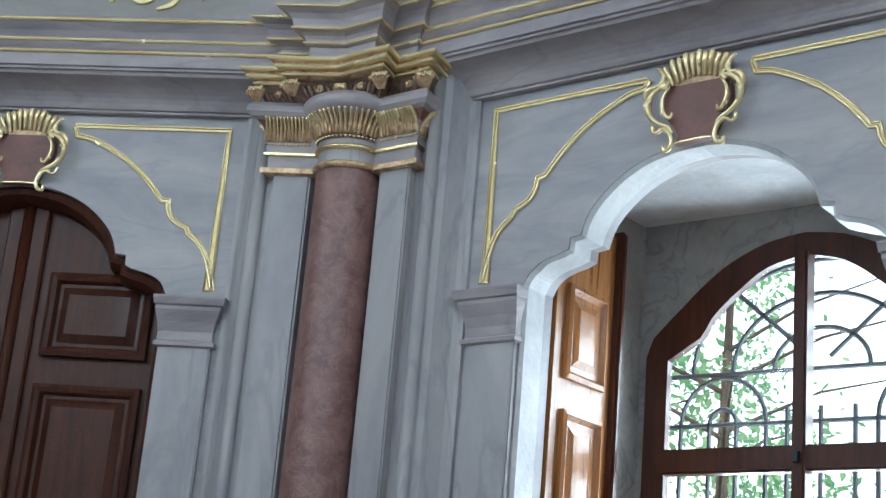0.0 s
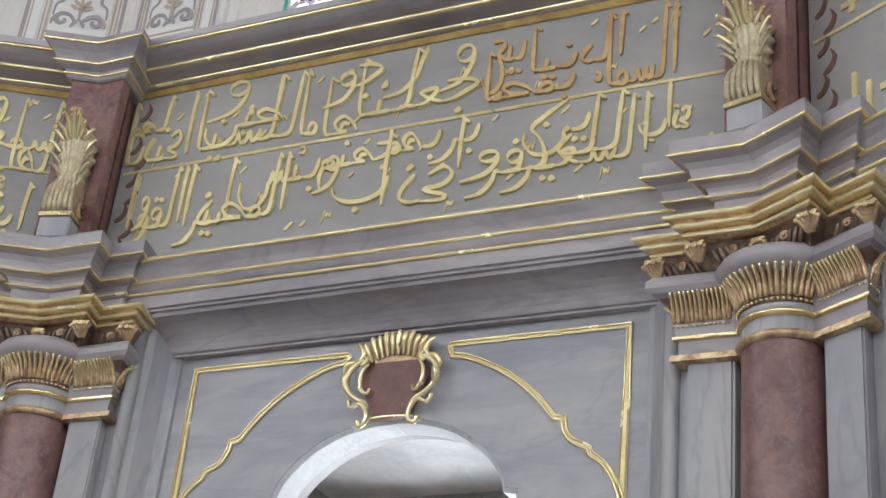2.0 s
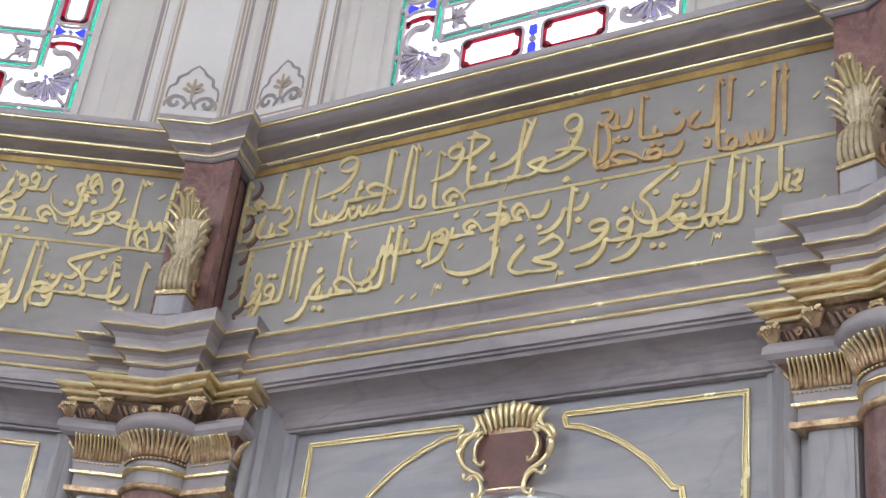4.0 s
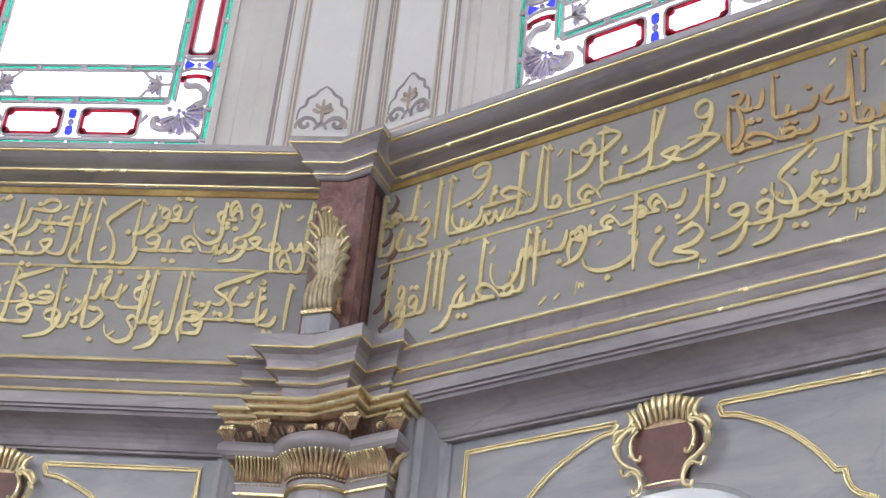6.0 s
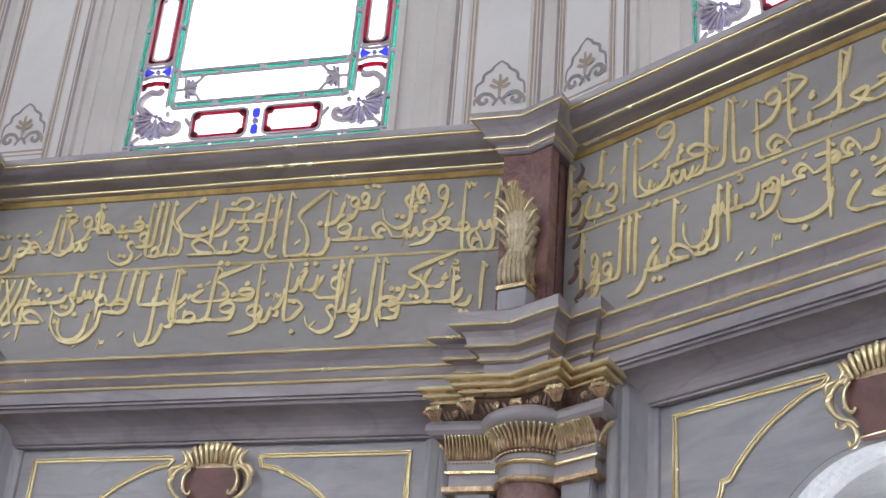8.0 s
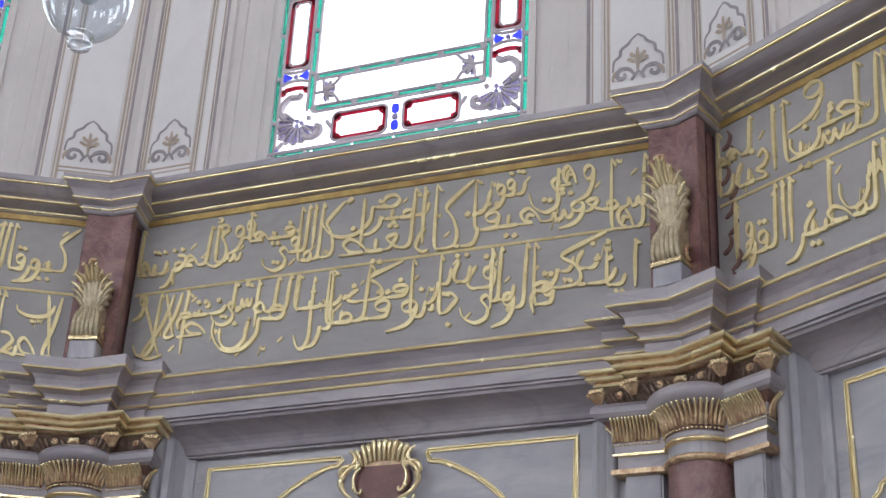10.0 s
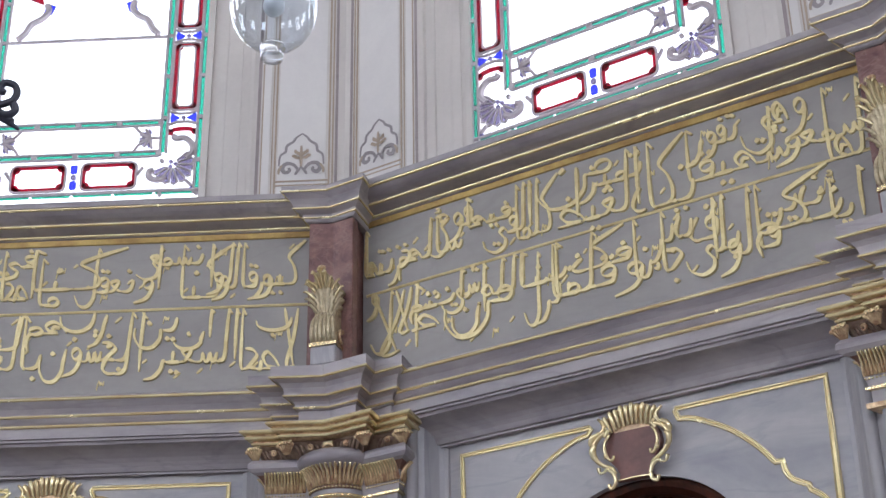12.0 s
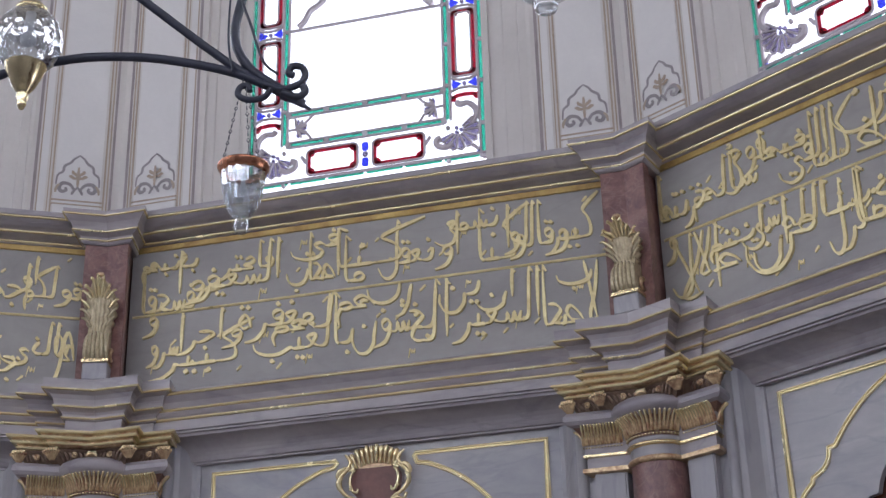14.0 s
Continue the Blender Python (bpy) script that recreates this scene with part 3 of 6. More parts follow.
def gilded_frame(k, s):
    """The gold bead that follows the spandrel: straight on two sides, stepped curve on the third."""
    f = thing("spandrel_frame", wall_frame(k), "gilded double bead frame on grey marble above the arch", "moulding", "gilded spandrel frames")
    c1 = [(p.x, p.y) for p in smooth_line([Vector((a, b, 0)) for a, b in ((-0.222, 3.678), (-0.30, 3.662), (-0.44, 3.59), (-0.55, 3.50), (-0.630, 3.405))], 5)]
    c2 = [(p.x, p.y) for p in smooth_line([Vector((a, b, 0)) for a, b in ((-0.664, 3.40), (-0.672, 3.36), (-0.70, 3.318), (-0.762, 3.285))], 4)]
    c3 = [(p.x, p.y) for p in smooth_line([Vector((a, b, 0)) for a, b in ((-0.768, 3.262), (-0.815, 3.222), (-0.855, 3.15), (-0.888, 3.01))], 5)]
    low = 0.022 if s > 0 else 0.007   # the two halves are not cut quite alike
    c1 = [(u + 0.3 * low, z - 0.95 * low) for u, z in c1]
    c2 = [(u + 0.55 * low, z - 0.8 * low) for u, z in c2]
    c3 = [(u + 0.6 * low * (z - 3.01) / 0.252, z - 0.7 * low * (z - 3.01) / 0.252) for u, z in c3]
    curve = [(-0.21, 3.715), (-0.198, 3.70)] + c1 + c2 + c3
    loop = [(-0.888, 3.01), (-0.888, 3.718), (-0.21, 3.718), (-0.198, 3.70)] + curve[2:]
    loop = [Vector(p) for p in loop]

    def inset(d):
        out = []
        n = len(loop)
        for i, p in enumerate(loop):
            a = (p - loop[(i - 1) % n]).normalized()
            b = (loop[(i + 1) % n] - p).normalized()
            na, nb_ = Vector((a.y, -a.x)), Vector((b.y, -b.x))
            m = (na + nb_)
            m = m / max(0.5, m.dot(na)) if m.length > 1e-6 else na
            out.append(p + m * d)
        return out
    ring_a, ring_b = inset(0.0), inset(0.015)
    for ln, rad, name in ((ring_a, 0.0065, "outer_bead"), (ring_b, 0.0045, "inner_bead")):
        bm = bmesh.new()
        tube(bm, [(s * -p.x, -0.005, p.y) for p in ln] + [(s * -ln[0].x, -0.005, ln[0].y)], rad, 8)
        part(name, bm, FILLET, f, smooth=True)
    bm = bmesh.new()
    a = [bm.verts.new((s * -p.x, -0.003, p.y)) for p in ring_a]
    b = [bm.verts.new((s * -p.x, -0.003, p.y)) for p in ring_b]
    for i in range(len(a)):
        j = (i + 1) % len(a)
        bm.faces.new((a[i], a[j], b[j], b[i]))
    part("ground", bm, GILT, f)
    return f


def cartouche(k):
    c = thing("cartouche", wall_frame(k) @ pose(0.008, 0, 0), "red marble shield in a gilded rococo scroll cartouche", "cartouche", "cartouches on the arch crowns")
    half = [(0.0, 3.66), (0.06, 3.668), (0.105, 3.66), (0.128, 3.62), (0.132, 3.58), (0.118, 3.53), (0.086, 3.49), (0.07, 3.46), (0.075, 3.438), (0.09, 3.434), (0.02, 3.432)]
    outl = half + [(-u, z) for u, z in half[::-1][:-1]]
    bm = bmesh.new()
    slab(bm, outl, -0.032, 0.003)
    shield = part("shield", bm, SHIELD, c)
    bm = bmesh.new()
    tube(bm, [(-0.085, -0.034, 3.433), (0.0, -0.034, 3.437), (0.085, -0.034, 3.433)], 0.004, 6)
    part("foot_bead", bm, FILLET, shield)
    # fluted shell on top
    bm = bmesh.new()
    slab(bm, [(-0.085, 3.65), (0.085, 3.65), (0.118, 3.72), (0.08, 3.752), (0.0, 3.765), (-0.08, 3.752), (-0.118, 3.72)], -0.034, 0.0)
    part("shell_ground", bm, BRONZE, c)
    for i in range(10):
        a = (i - 4.5) / 4.5
        bm = bmesh.new()
        b0, b1 = Vector((a * 0.092, -0.04, 3.672 - 0.022 * a * a)), Vector((a * 0.124, -0.036, 3.758 - 0.034 * a * a + 0.007 * (i % 2)))
        mid = (b0 + b1) / 2 + Vector((0, -0.016, 0.004))
        tube(bm, smooth_line([b0, mid, b1 + Vector((0, -0.014, 0))], 4), [0.006, 0.0065, 0.007, 0.0078, 0.0088, 0.010, 0.0112, 0.0115, 0.008], 8)
        part("shell_flute", bm, FILLET, c, smooth=True)
    for s in (-1, 1):
        lines = (
            ([(0.155, -0.045, 3.725), (0.135, -0.05, 3.705), (0.125, -0.05, 3.68), (0.14, -0.052, 3.655), (0.162, -0.05, 3.66)], (0.006, 0.009, 0.011, 0.009, 0.006)),
            ([(0.10, -0.05, 3.655), (0.135, -0.055, 3.645), (0.172, -0.055, 3.615), (0.182, -0.055, 3.575), (0.168, -0.055, 3.535), (0.135, -0.055, 3.505), (0.10, -0.05, 3.49), (0.082, -0.05, 3.462)], (0.006, 0.009, 0.012, 0.013, 0.011, 0.009, 0.008, 0.006)),
            ([(0.10, -0.05, 3.64), (0.122, -0.055, 3.61), (0.126, -0.055, 3.57), (0.11, -0.055, 3.53), (0.092, -0.052, 3.525), (0.088, -0.05, 3.542)], (0.005, 0.007, 0.008, 0.007, 0.007, 0.006)),
            ([(0.15, -0.058, 3.648), (0.176, -0.064, 3.64), (0.19, -0.06, 3.612), (0.18, -0.056, 3.592)], (0.006, 0.014, 0.012, 0.005)),
            ([(0.165, -0.06, 3.60), (0.184, -0.066, 3.582), (0.18, -0.06, 3.55), (0.163, -0.056, 3.535)], (0.006, 0.014, 0.012, 0.005)),
            ([(0.12, -0.052, 3.672), (0.108, -0.056, 3.652), (0.118, -0.056, 3.636), (0.132, -0.052, 3.645)], (0.006, 0.008, 0.008, 0.006)),
            ([(0.165, -0.05, 3.50), (0.158, -0.052, 3.478), (0.14, -0.054, 3.474), (0.12, -0.055, 3.484), (0.094, -0.055, 3.465), (0.083, -0.055, 3.43), (0.092, -0.054, 3.405), (0.112, -0.05, 3.40), (0.118, -0.05, 3.42)], (0.010, 0.007, 0.006, 0.008, 0.009, 0.009, 0.009, 0.009, 0.009)),
        )
        for pts, rad in lines:
            bm = bmesh.new()
            sm = smooth_line([(s * x, y, z) for x, y, z in pts], 4)
            rr = [rad[min(i // 4, len(rad) - 1)] + (rad[min(i // 4 + 1, len(rad) - 1)] - rad[min(i // 4, len(rad) - 1)]) * (i % 4) / 4 for i in range(len(sm))]
            tube(bm, sm, rr, 7)
            part("scroll", bm, FILLET, c, smooth=True)
        bm = bmesh.new()
        bmesh.ops.create_uvsphere(bm, u_segments=8, v_segments=6, radius=0.011, matrix=Matrix.Translation((s * 0.122, -0.055, 3.545)))
        part("bead", bm, FILLET, c, smooth=True)
    return c


# ---- entablature: lower cornice, inscription band, upper cornice ----
LOW = [(-0.2, 3.765), (0.03, 3.765), (0.03, 3.774), (0.042, 3.777), (0.045, 3.785), (0.05, 3.8), (0.06, 3.818), (0.076, 3.836), (0.1, 3.853), (0.128, 3.867), (0.155, 3.876), (0.168, 3.878), (0.172, 3.892), (0.186, 3.894), (0.186, 3.904), (0.198, 3.907), (0.198, 3.962),
       (0.203, 3.974), (0.21, 3.982), (0.218, 3.996), (0.223, 4.012), (0.226, 4.022), (0.236, 4.045), (0.252, 4.066), (0.26, 4.078), (0.263, 4.096), (0.255, 4.104), (0.17, 4.128), (-0.2, 4.128)]
TOP = [(-0.2, 5.0), (0.16, 5.0), (0.172, 5.003), (0.175, 5.017), (0.2, 5.021), (0.225, 5.026), (0.25, 5.033), (0.255, 5.043), (0.262, 5.048), (0.285, 5.055), (0.31, 5.068), (0.33, 5.083), (0.336, 5.094), (0.345, 5.096), (0.352, 5.122), (-0.2, 5.14)]
LOW_GOLD = ((0.201, 3.960, 0.012), (0.221, 4.004, 0.012), (0.262, 4.078, 0.013))
TOP_GOLD = ((0.174, 5.006, 0.011), (0.252, 5.033, 0.010), (0.336, 5.085, 0.008))
SLAB_N = 0.15


def cornice(k, prof, golds, name, label):
    t = thing(name, wall_frame(k), label, "cornice", kind="structure")
    bm = bmesh.new()
    run(bm, prof, SIDE / 2)
    part("moulding", bm, MOULD, t)
    for n, z, h in golds:
        bm = bmesh.new()
        run(bm, bead(n + 0.003, z - 0.001, h + 0.002), SIDE / 2)
        part("gilded_fillet", bm, FILLET, t)
    return t


# Thuluth-like letters as strokes of a broad pen: (leftward, up), one unit is an alif's height
DOTS = {"ب": (1, -1), "ت": (2, 1), "ث": (3, 1), "ن": (1, 1), "ي": (2, -1), "ج": (1, -1), "خ": (1, 1), "ذ": (1, 1), "ز": (1, 1), "ش": (3, 1), "ض": (1, 1), "ظ": (1, 1), "غ": (1, 1), "ف": (1, 1), "ق": (2, 1), "ة": (2, 1)}
RIGHT_ONLY = set("آأؤإاةدذرزوى")
BOWL = [(0.03, -0.02), (0.05, -0.2), (0.2, -0.36), (0.42, -0.34), (0.56, -0.14), (0.56, 0.06)]
BOAT = [(0.06, 0.03), (0.3, -0.07), (0.6, -0.06), (0.82, 0.04), (0.88, 0.18)]


def shift(pts, d):
    return [(a + d, b) for a, b in pts]


def loop(cx, cz, r, start=0.0):
    return [(cx + r * math.cos(start + q * math.pi / 4), cz + r * math.sin(start + q * math.pi / 4)) for q in range(9)]


def letter(ch, j, n):
    """Strokes, advance and the middle of the letter for its dots; j: joined to the one before, n: to the next."""
    head = [(0, 0.0)] if j else [(-0.02, 0.24)]
    if ch in "بتثنيئ" and n:
        tooth = [[(0.13, 0.22), (0.14, 0.02)], [(0, 0.0), (0.14, 0.0), (0.28, 0.0)]] if j else [[(-0.02, 0.26), (0.02, 0.08), (0.1, 0.0), (0.26, 0.0)]]
        return tooth, 0.27, 0.1
    if ch in "بت":
        return [head + BOAT], 0.95, 0.45
    if ch == "ث":
        return [head + BOAT], 0.95, 0.45
    if ch == "ن":
        return [head + BOWL], 0.62, 0.28
    if ch in "ىيئ":
        return [[(0, 0.04), (0.1, 0.12), (0.2, 0.06), (0.13, -0.05), (0.05, -0.14), (0.1, -0.3), (0.35, -0.37), (0.62, -0.24), (0.7, -0.05)]], 0.72, 0.3
    if ch in "اأإآ":
        stem = [(0, 0), (0.06, 0.04), (0.08, 0.3), (0.07, 1.0)] if j else [(0.04, 1.02), (0.06, 0.6), (0.06, 0.02)]
        serif = [(-0.04, 0.9), (0.02, 0.97), (0.05, 1.02)]
        return [stem, shift(serif, 0.02)], 0.17, 0.06
    if ch == "ل":
        stem = [(0.02, 1.02), (0.05, 0.5), (0.07, 0.1), (0.14, 0.0), (0.26, 0.0)] if n else [(0.02, 1.0), (0.05, 0.3), (0.06, -0.12), (0.2, -0.32), (0.4, -0.28), (0.52, -0.06)]
        return [stem, [(-0.05, 0.92), (0.02, 1.03)]] + ([[(0, 0), (0.09, 0.03)]] if j else []), 0.25 if n else 0.58, 0.1
    if ch in "جحخ":
        if n:
            return [[(0.32, 0.34), (0.12, 0.32), (0.0, 0.22), (0.1, 0.12), (0.24, 0.02), (0.36, 0.0)]] + ([[(0, 0), (0.2, 0.03)]] if j else []), 0.35, 0.18
        return [[(0.36, 0.3), (0.12, 0.31), (0.02, 0.22), (0.18, 0.1), (0.06, -0.1), (0.05, -0.32), (0.26, -0.47), (0.5, -0.4), (0.64, -0.22)]] + ([[(0, 0), (0.14, 0.1)]] if j else []), 0.66, 0.3
    if ch in "دذ":
        return [[(0.04, 0.36), (0.14, 0.22), (0.17, 0.08), (0.08, 0.0), (-0.03, 0.01)]], 0.25, 0.1
    if ch in "رز":
        return [([(0, 0)] if j else [(0.0, 0.18)]) + [(0.06, 0.03), (0.1, -0.12), (0.24, -0.28), (0.44, -0.32)]], 0.3, 0.1
    if ch in "وؤ":
        return [loop(0.1, 0.14, 0.1), [(0.0, 0.14), (0.02, -0.02), (0.14, -0.2), (0.4, -0.28)]], 0.34, 0.1
    if ch in "فق":
        lp = loop(0.1, 0.22, 0.095)
        if n:
            return [lp, [(0.0, 0.2), (0.04, 0.03), (0.12, 0.0), (0.28, 0.0)]] + ([[(0, 0), (0.08, 0.0)]] if j else []), 0.28, 0.1
        return [lp, [(0.0, 0.2)] + (BOWL if ch == "ق" else BOAT)], 0.62 if ch == "ق" else 0.95, 0.1
    if ch in "سش":
        teeth = [(-0.02, 0.17), (0.02, 0.03), (0.08, 0.0), (0.12, 0.16), (0.15, 0.02), (0.22, 0.0), (0.27, 0.16), (0.3, 0.0)]
        return [teeth + ([(0.46, 0.0)] if n else shift(BOWL, 0.3))], 0.45 if n else 0.9, 0.15
    if ch in "صض":
        lp = [(0, 0), (0.14, 0.16), (0.34, 0.27), (0.45, 0.18), (0.32, 0.04), (0.08, 0.0), (0.5, 0.0)]
        return [lp, [(0.5, 0.14), (0.52, 0.0)] + ([(0.62, 0.0)] if n else shift(BOWL, 0.5))], 0.62 if n else 1.1, 0.28
    if ch in "طظ":
        return [[(0, 0), (0.14, 0.16), (0.34, 0.27), (0.45, 0.18), (0.32, 0.04), (0.08, 0.0), (0.52, 0.0)], [(0.12, 0.98), (0.13, 0.5), (0.14, 0.1)]], 0.5, 0.3
    if ch in "عغ":
        if not j:
            return [[(0.26, 0.33), (0.12, 0.41), (0.03, 0.29), (0.12, 0.17), (0.3, 0.14), (0.08, 0.03), (0.14, -0.02)] + ([(0.36, 0.0)] if n else [(0.1, -0.25), (0.3, -0.42), (0.56, -0.3)])], 0.35 if n else 0.6, 0.14
        return [[(0, 0), (0.1, 0.05), (0.24, 0.2), (0.06, 0.24), (0.17, 0.03)] + ([(0.3, 0.0)] if n else [(0.06, -0.15), (0.12, -0.36), (0.36, -0.42), (0.58, -0.28)])], 0.3 if n else 0.6, 0.14
    if ch == "م":
        return [loop(0.09, 0.06, 0.085), [(0.1, -0.02), (0.26, 0.0)] if n else [(0.15, 0.03), (0.2, -0.18), (0.17, -0.46)]], 0.26, 0.1
    if ch in "هة":
        if n:
            return [[(0, 0), (0.07, 0.16), (0.18, 0.28), (0.28, 0.2), (0.24, 0.06), (0.12, 0.0), (0.34, 0.0)], [(0.09, 0.12), (0.17, 0.15), (0.2, 0.05)]], 0.33, 0.14
        return [[(0, 0), (0.04, 0.2), (0.12, 0.3), (0.22, 0.14), (0.14, 0.0), (0.04, 0.03)]], 0.28, 0.12
    if ch == "ك":
        if n:
            return [[(-0.2, 1.0), (0.1, 0.78), (0.24, 0.62), (0.12, 0.44), (0.05, 0.2), (0.1, 0.02), (0.34, 0.0)]] + ([[(0, 0), (0.1, 0.02)]] if j else []), 0.34, 0.1
        return [[(0.02, 0.95), (0.04, 0.12), (0.12, 0.0), (0.4, -0.05), (0.7, 0.0), (0.77, 0.14)], [(0.3, 0.42), (0.4, 0.36), (0.3, 0.28), (0.42, 0.22)]], 0.85, 0.3
    if ch == "ﻻ":
        return [[(0.0, 0.98), (0.1, 0.5), (0.27, 0.1), (0.2, 0.0), (0.06, 0.04)], [(0.36, 1.0), (0.22, 0.5), (0.1, 0.05)]], 0.42, 0.2
    return [[(0.12, 0.2), (0.04, 0.17), (0.05, 0.09), (0.14, 0.1)]], 0.2, 0.1


def ribbon_stroke(bm, pts, lift, pen=0.0235):
    """A pen stroke in metres (x, z): thin along the nib, broad across it, tapering out at its end."""
    line = smooth_line([(a, 0, b) for a, b in pts], 4)
    n = len(line)
    left, right = [], []
    for i, p in enumerate(line):
        d = line[min(i + 1, n - 1)] - line[max(i - 1, 0)]
        d = d.normalized() if d.length > 1e-6 else Vector((0, 0, 1))
        across = abs(d.x * 0.80 + d.z * 0.60)
        t = i / (n - 1)
        w = pen * (0.46 + 0.6 * across) * min(1.0, 0.5 + 4 * t) * (1.0 if t < 0.7 else 1.0 - 0.6 * (t - 0.7) / 0.3)
        q = Vector((-d.z, 0, d.x)) * w / 2
        left.append(p + q)
        right.append(p - q)

    def raised(ln, narrow):
        return [v.lerp(c, narrow) + Vector((0, -lift - 0.001 * i / n, 0)) for i, (v, c) in enumerate(zip(ln, line))]
    rows = [[bm.verts.new(v) for v in ln] for ln in (left, raised(left, 0.14), raised(right, 0.14), right)]
    for a, b in zip(rows, rows[1:]):
        for i in range(n - 1):
            bm.faces.new((a[i], a[i + 1], b[i + 1], b[i]))
    for e in (0, -1):
        bm.faces.new([r[e] for r in rows])


def word_strokes(word):
    """One word in joined letters: (name, strokes, pen) in units of an alif's height, leftward and up."""
    word = word.replace("لا", "ﻻ")
    made = []
    pos, joined = 0.0, False
    for i, ch in enumerate(word):
        nxt = i + 1 < len(word) and word[i + 1] != "ء" and ch not in RIGHT_ONLY and ch not in "ءﻻ"
        strokes, adv, mid = letter(ch, joined, nxt)
        made.append(("letter", [shift(st, pos) for st in strokes], 1.0))
        if ch in DOTS:
            k, side = DOTS[ch]
            zc = (0.46 if side > 0 else -0.2) if not (ch == "ن" and not nxt) else 0.16
            for q in range(k):
                a, b = pos + mid + (q - (k - 1) / 2) * 0.12 * (1 if q < 2 else 0), zc + (0.1 if q == 2 else 0.02 * q)
                made.append(("dot", [[(a - 0.03, b + 0.03), (a, b), (a + 0.03, b - 0.03)]], 1.15))
        if ch in "أإؤئ":
            z = -0.22 if ch == "إ" else (1.14 if ch == "أ" else 0.42)
            made.append(("hamza", [shift([(0.1, z + 0.06), (0.02, z + 0.05), (0.03, z - 0.03), (0.12, z - 0.03)], pos)], 0.6))
        pos += adv + (0.03 if not nxt else 0.0)
        joined = nxt
    return made


def write_word(t, txt, u0, u1, z0, z1, order, mat):
    """Writes a word into its field of the band, right to left; each letter is a part, its dots are parts of it."""
    made = word_strokes(txt)
    flat = [p for _, strokes, _ in made for st in strokes for p in st]
    a0, a1 = min(p[0] for p in flat), max(p[0] for p in flat)
    b0, b1 = min(p[1] for p in flat), max(p[1] for p in flat)
    kx, kz = (u1 - u0 - 0.02) / max(0.05, a1 - a0), (z1 - z0 - 0.02) / max(0.05, b1 - b0)
    holder, count = t, 0
    for name, strokes, pen in made:
        bm = bmesh.new()
        for st in strokes:
            ribbon_stroke(bm, [(u1 - 0.01 - (a - a0) * kx, z0 + 0.01 + (b - b0) * kz) for a, b in st], 0.0085 + 0.0006 * (count % 4) + 0.0024 * (order % 3), 0.0235 * pen)
            count += 1
        ob = part(name, bm, mat, t if name == "letter" else holder)
        if name == "letter":
            ob.location.y = -SLAB_N
            holder = ob


# the words of each line with their fields on the band: along the wall from, to, height from, to
ROW_0_0 = [("السماء", 0.75, 1.09, 4.60, 4.96), ("الدنيا", 0.50, 0.89, 4.68, 4.96), ("بمصا", 0.32, 0.69, 4.58, 4.87), ("بيح", 0.29, 0.48, 4.66, 4.92), ("و", 0.11, 0.27, 4.71, 4.93), ("جعلنا", -0.23, 0.30, 4.60, 4.96), ("ها", -0.38, -0.21, 4.60, 4.90), ("ر", -0.13, 0.07, 4.73, 4.96), ("جو", -0.40, -0.13, 4.73, 4.93), ("ما", -0.49, -0.40, 4.62, 4.96), ("للشيا", -0.98, -0.47, 4.57, 4.96), ("طين", -0.95, -0.56, 4.64, 4.96), ("و", -0.96, -0.76, 4.77, 4.97), ("اعتدنا", -1.34, -1.00, 4.62, 4.96), ("لهم", -1.34, -1.12, 4.70, 4.96)]
ROW_0_1 = [("عذاب", 0.93, 1.13, 4.33, 4.59), ("السعير", 0.41, 1.00, 4.21, 4.57), ("للذ", 0.63, 0.91, 4.33, 4.59), ("ين", 0.49, 0.76, 4.35, 4.52), ("كفر", 0.27, 0.67, 4.21, 4.59), ("وا", 0.23, 0.41, 4.28, 4.59), ("بربهم", -0.08, 0.32, 4.35, 4.56), ("عذا", -0.08, 0.23, 4.22, 4.59), ("ب", -0.30, -0.04, 4.22, 4.38), ("جهنم", -0.37, -0.02, 4.35, 4.57), ("وبئس", -0.73, -0.27, 4.31, 4.58), ("المصير", -1.01, -0.48, 4.19, 4.57), ("اذا", -0.98, -0.73, 4.27, 4.59), ("القوا", -1.26, -0.97, 4.22, 4.59), ("و", -1.23, -1.15, 4.29, 4.46)]
ROW_1_0 = [("سمعوا", 0.82, 1.25, 4.62, 4.95), ("لها", 1.07, 1.26, 4.58, 4.96), ("وهي", 0.69, 1.01, 4.71, 4.95), ("شهيقا", 0.43, 0.92, 4.61, 4.96), ("تفور", 0.43, 0.69, 4.75, 4.97), ("تكاد", 0.15, 0.47, 4.60, 4.96), ("تميز", -0.14, 0.22, 4.73, 4.93), ("من", -0.34, 0.07, 4.74, 4.96), ("الغيظ", -0.24, 0.22, 4.57, 4.96), ("كلما", -0.46, -0.21, 4.64, 4.96), ("القي", -0.65, -0.35, 4.61, 4.96), ("فيها", -0.73, -0.47, 4.75, 4.96), ("فوج", -0.98, -0.69, 4.68, 4.97), ("سألهم", -1.14, -0.75, 4.61, 4.96), ("خزنتها", -1.34, -1.05, 4.60, 4.96)]
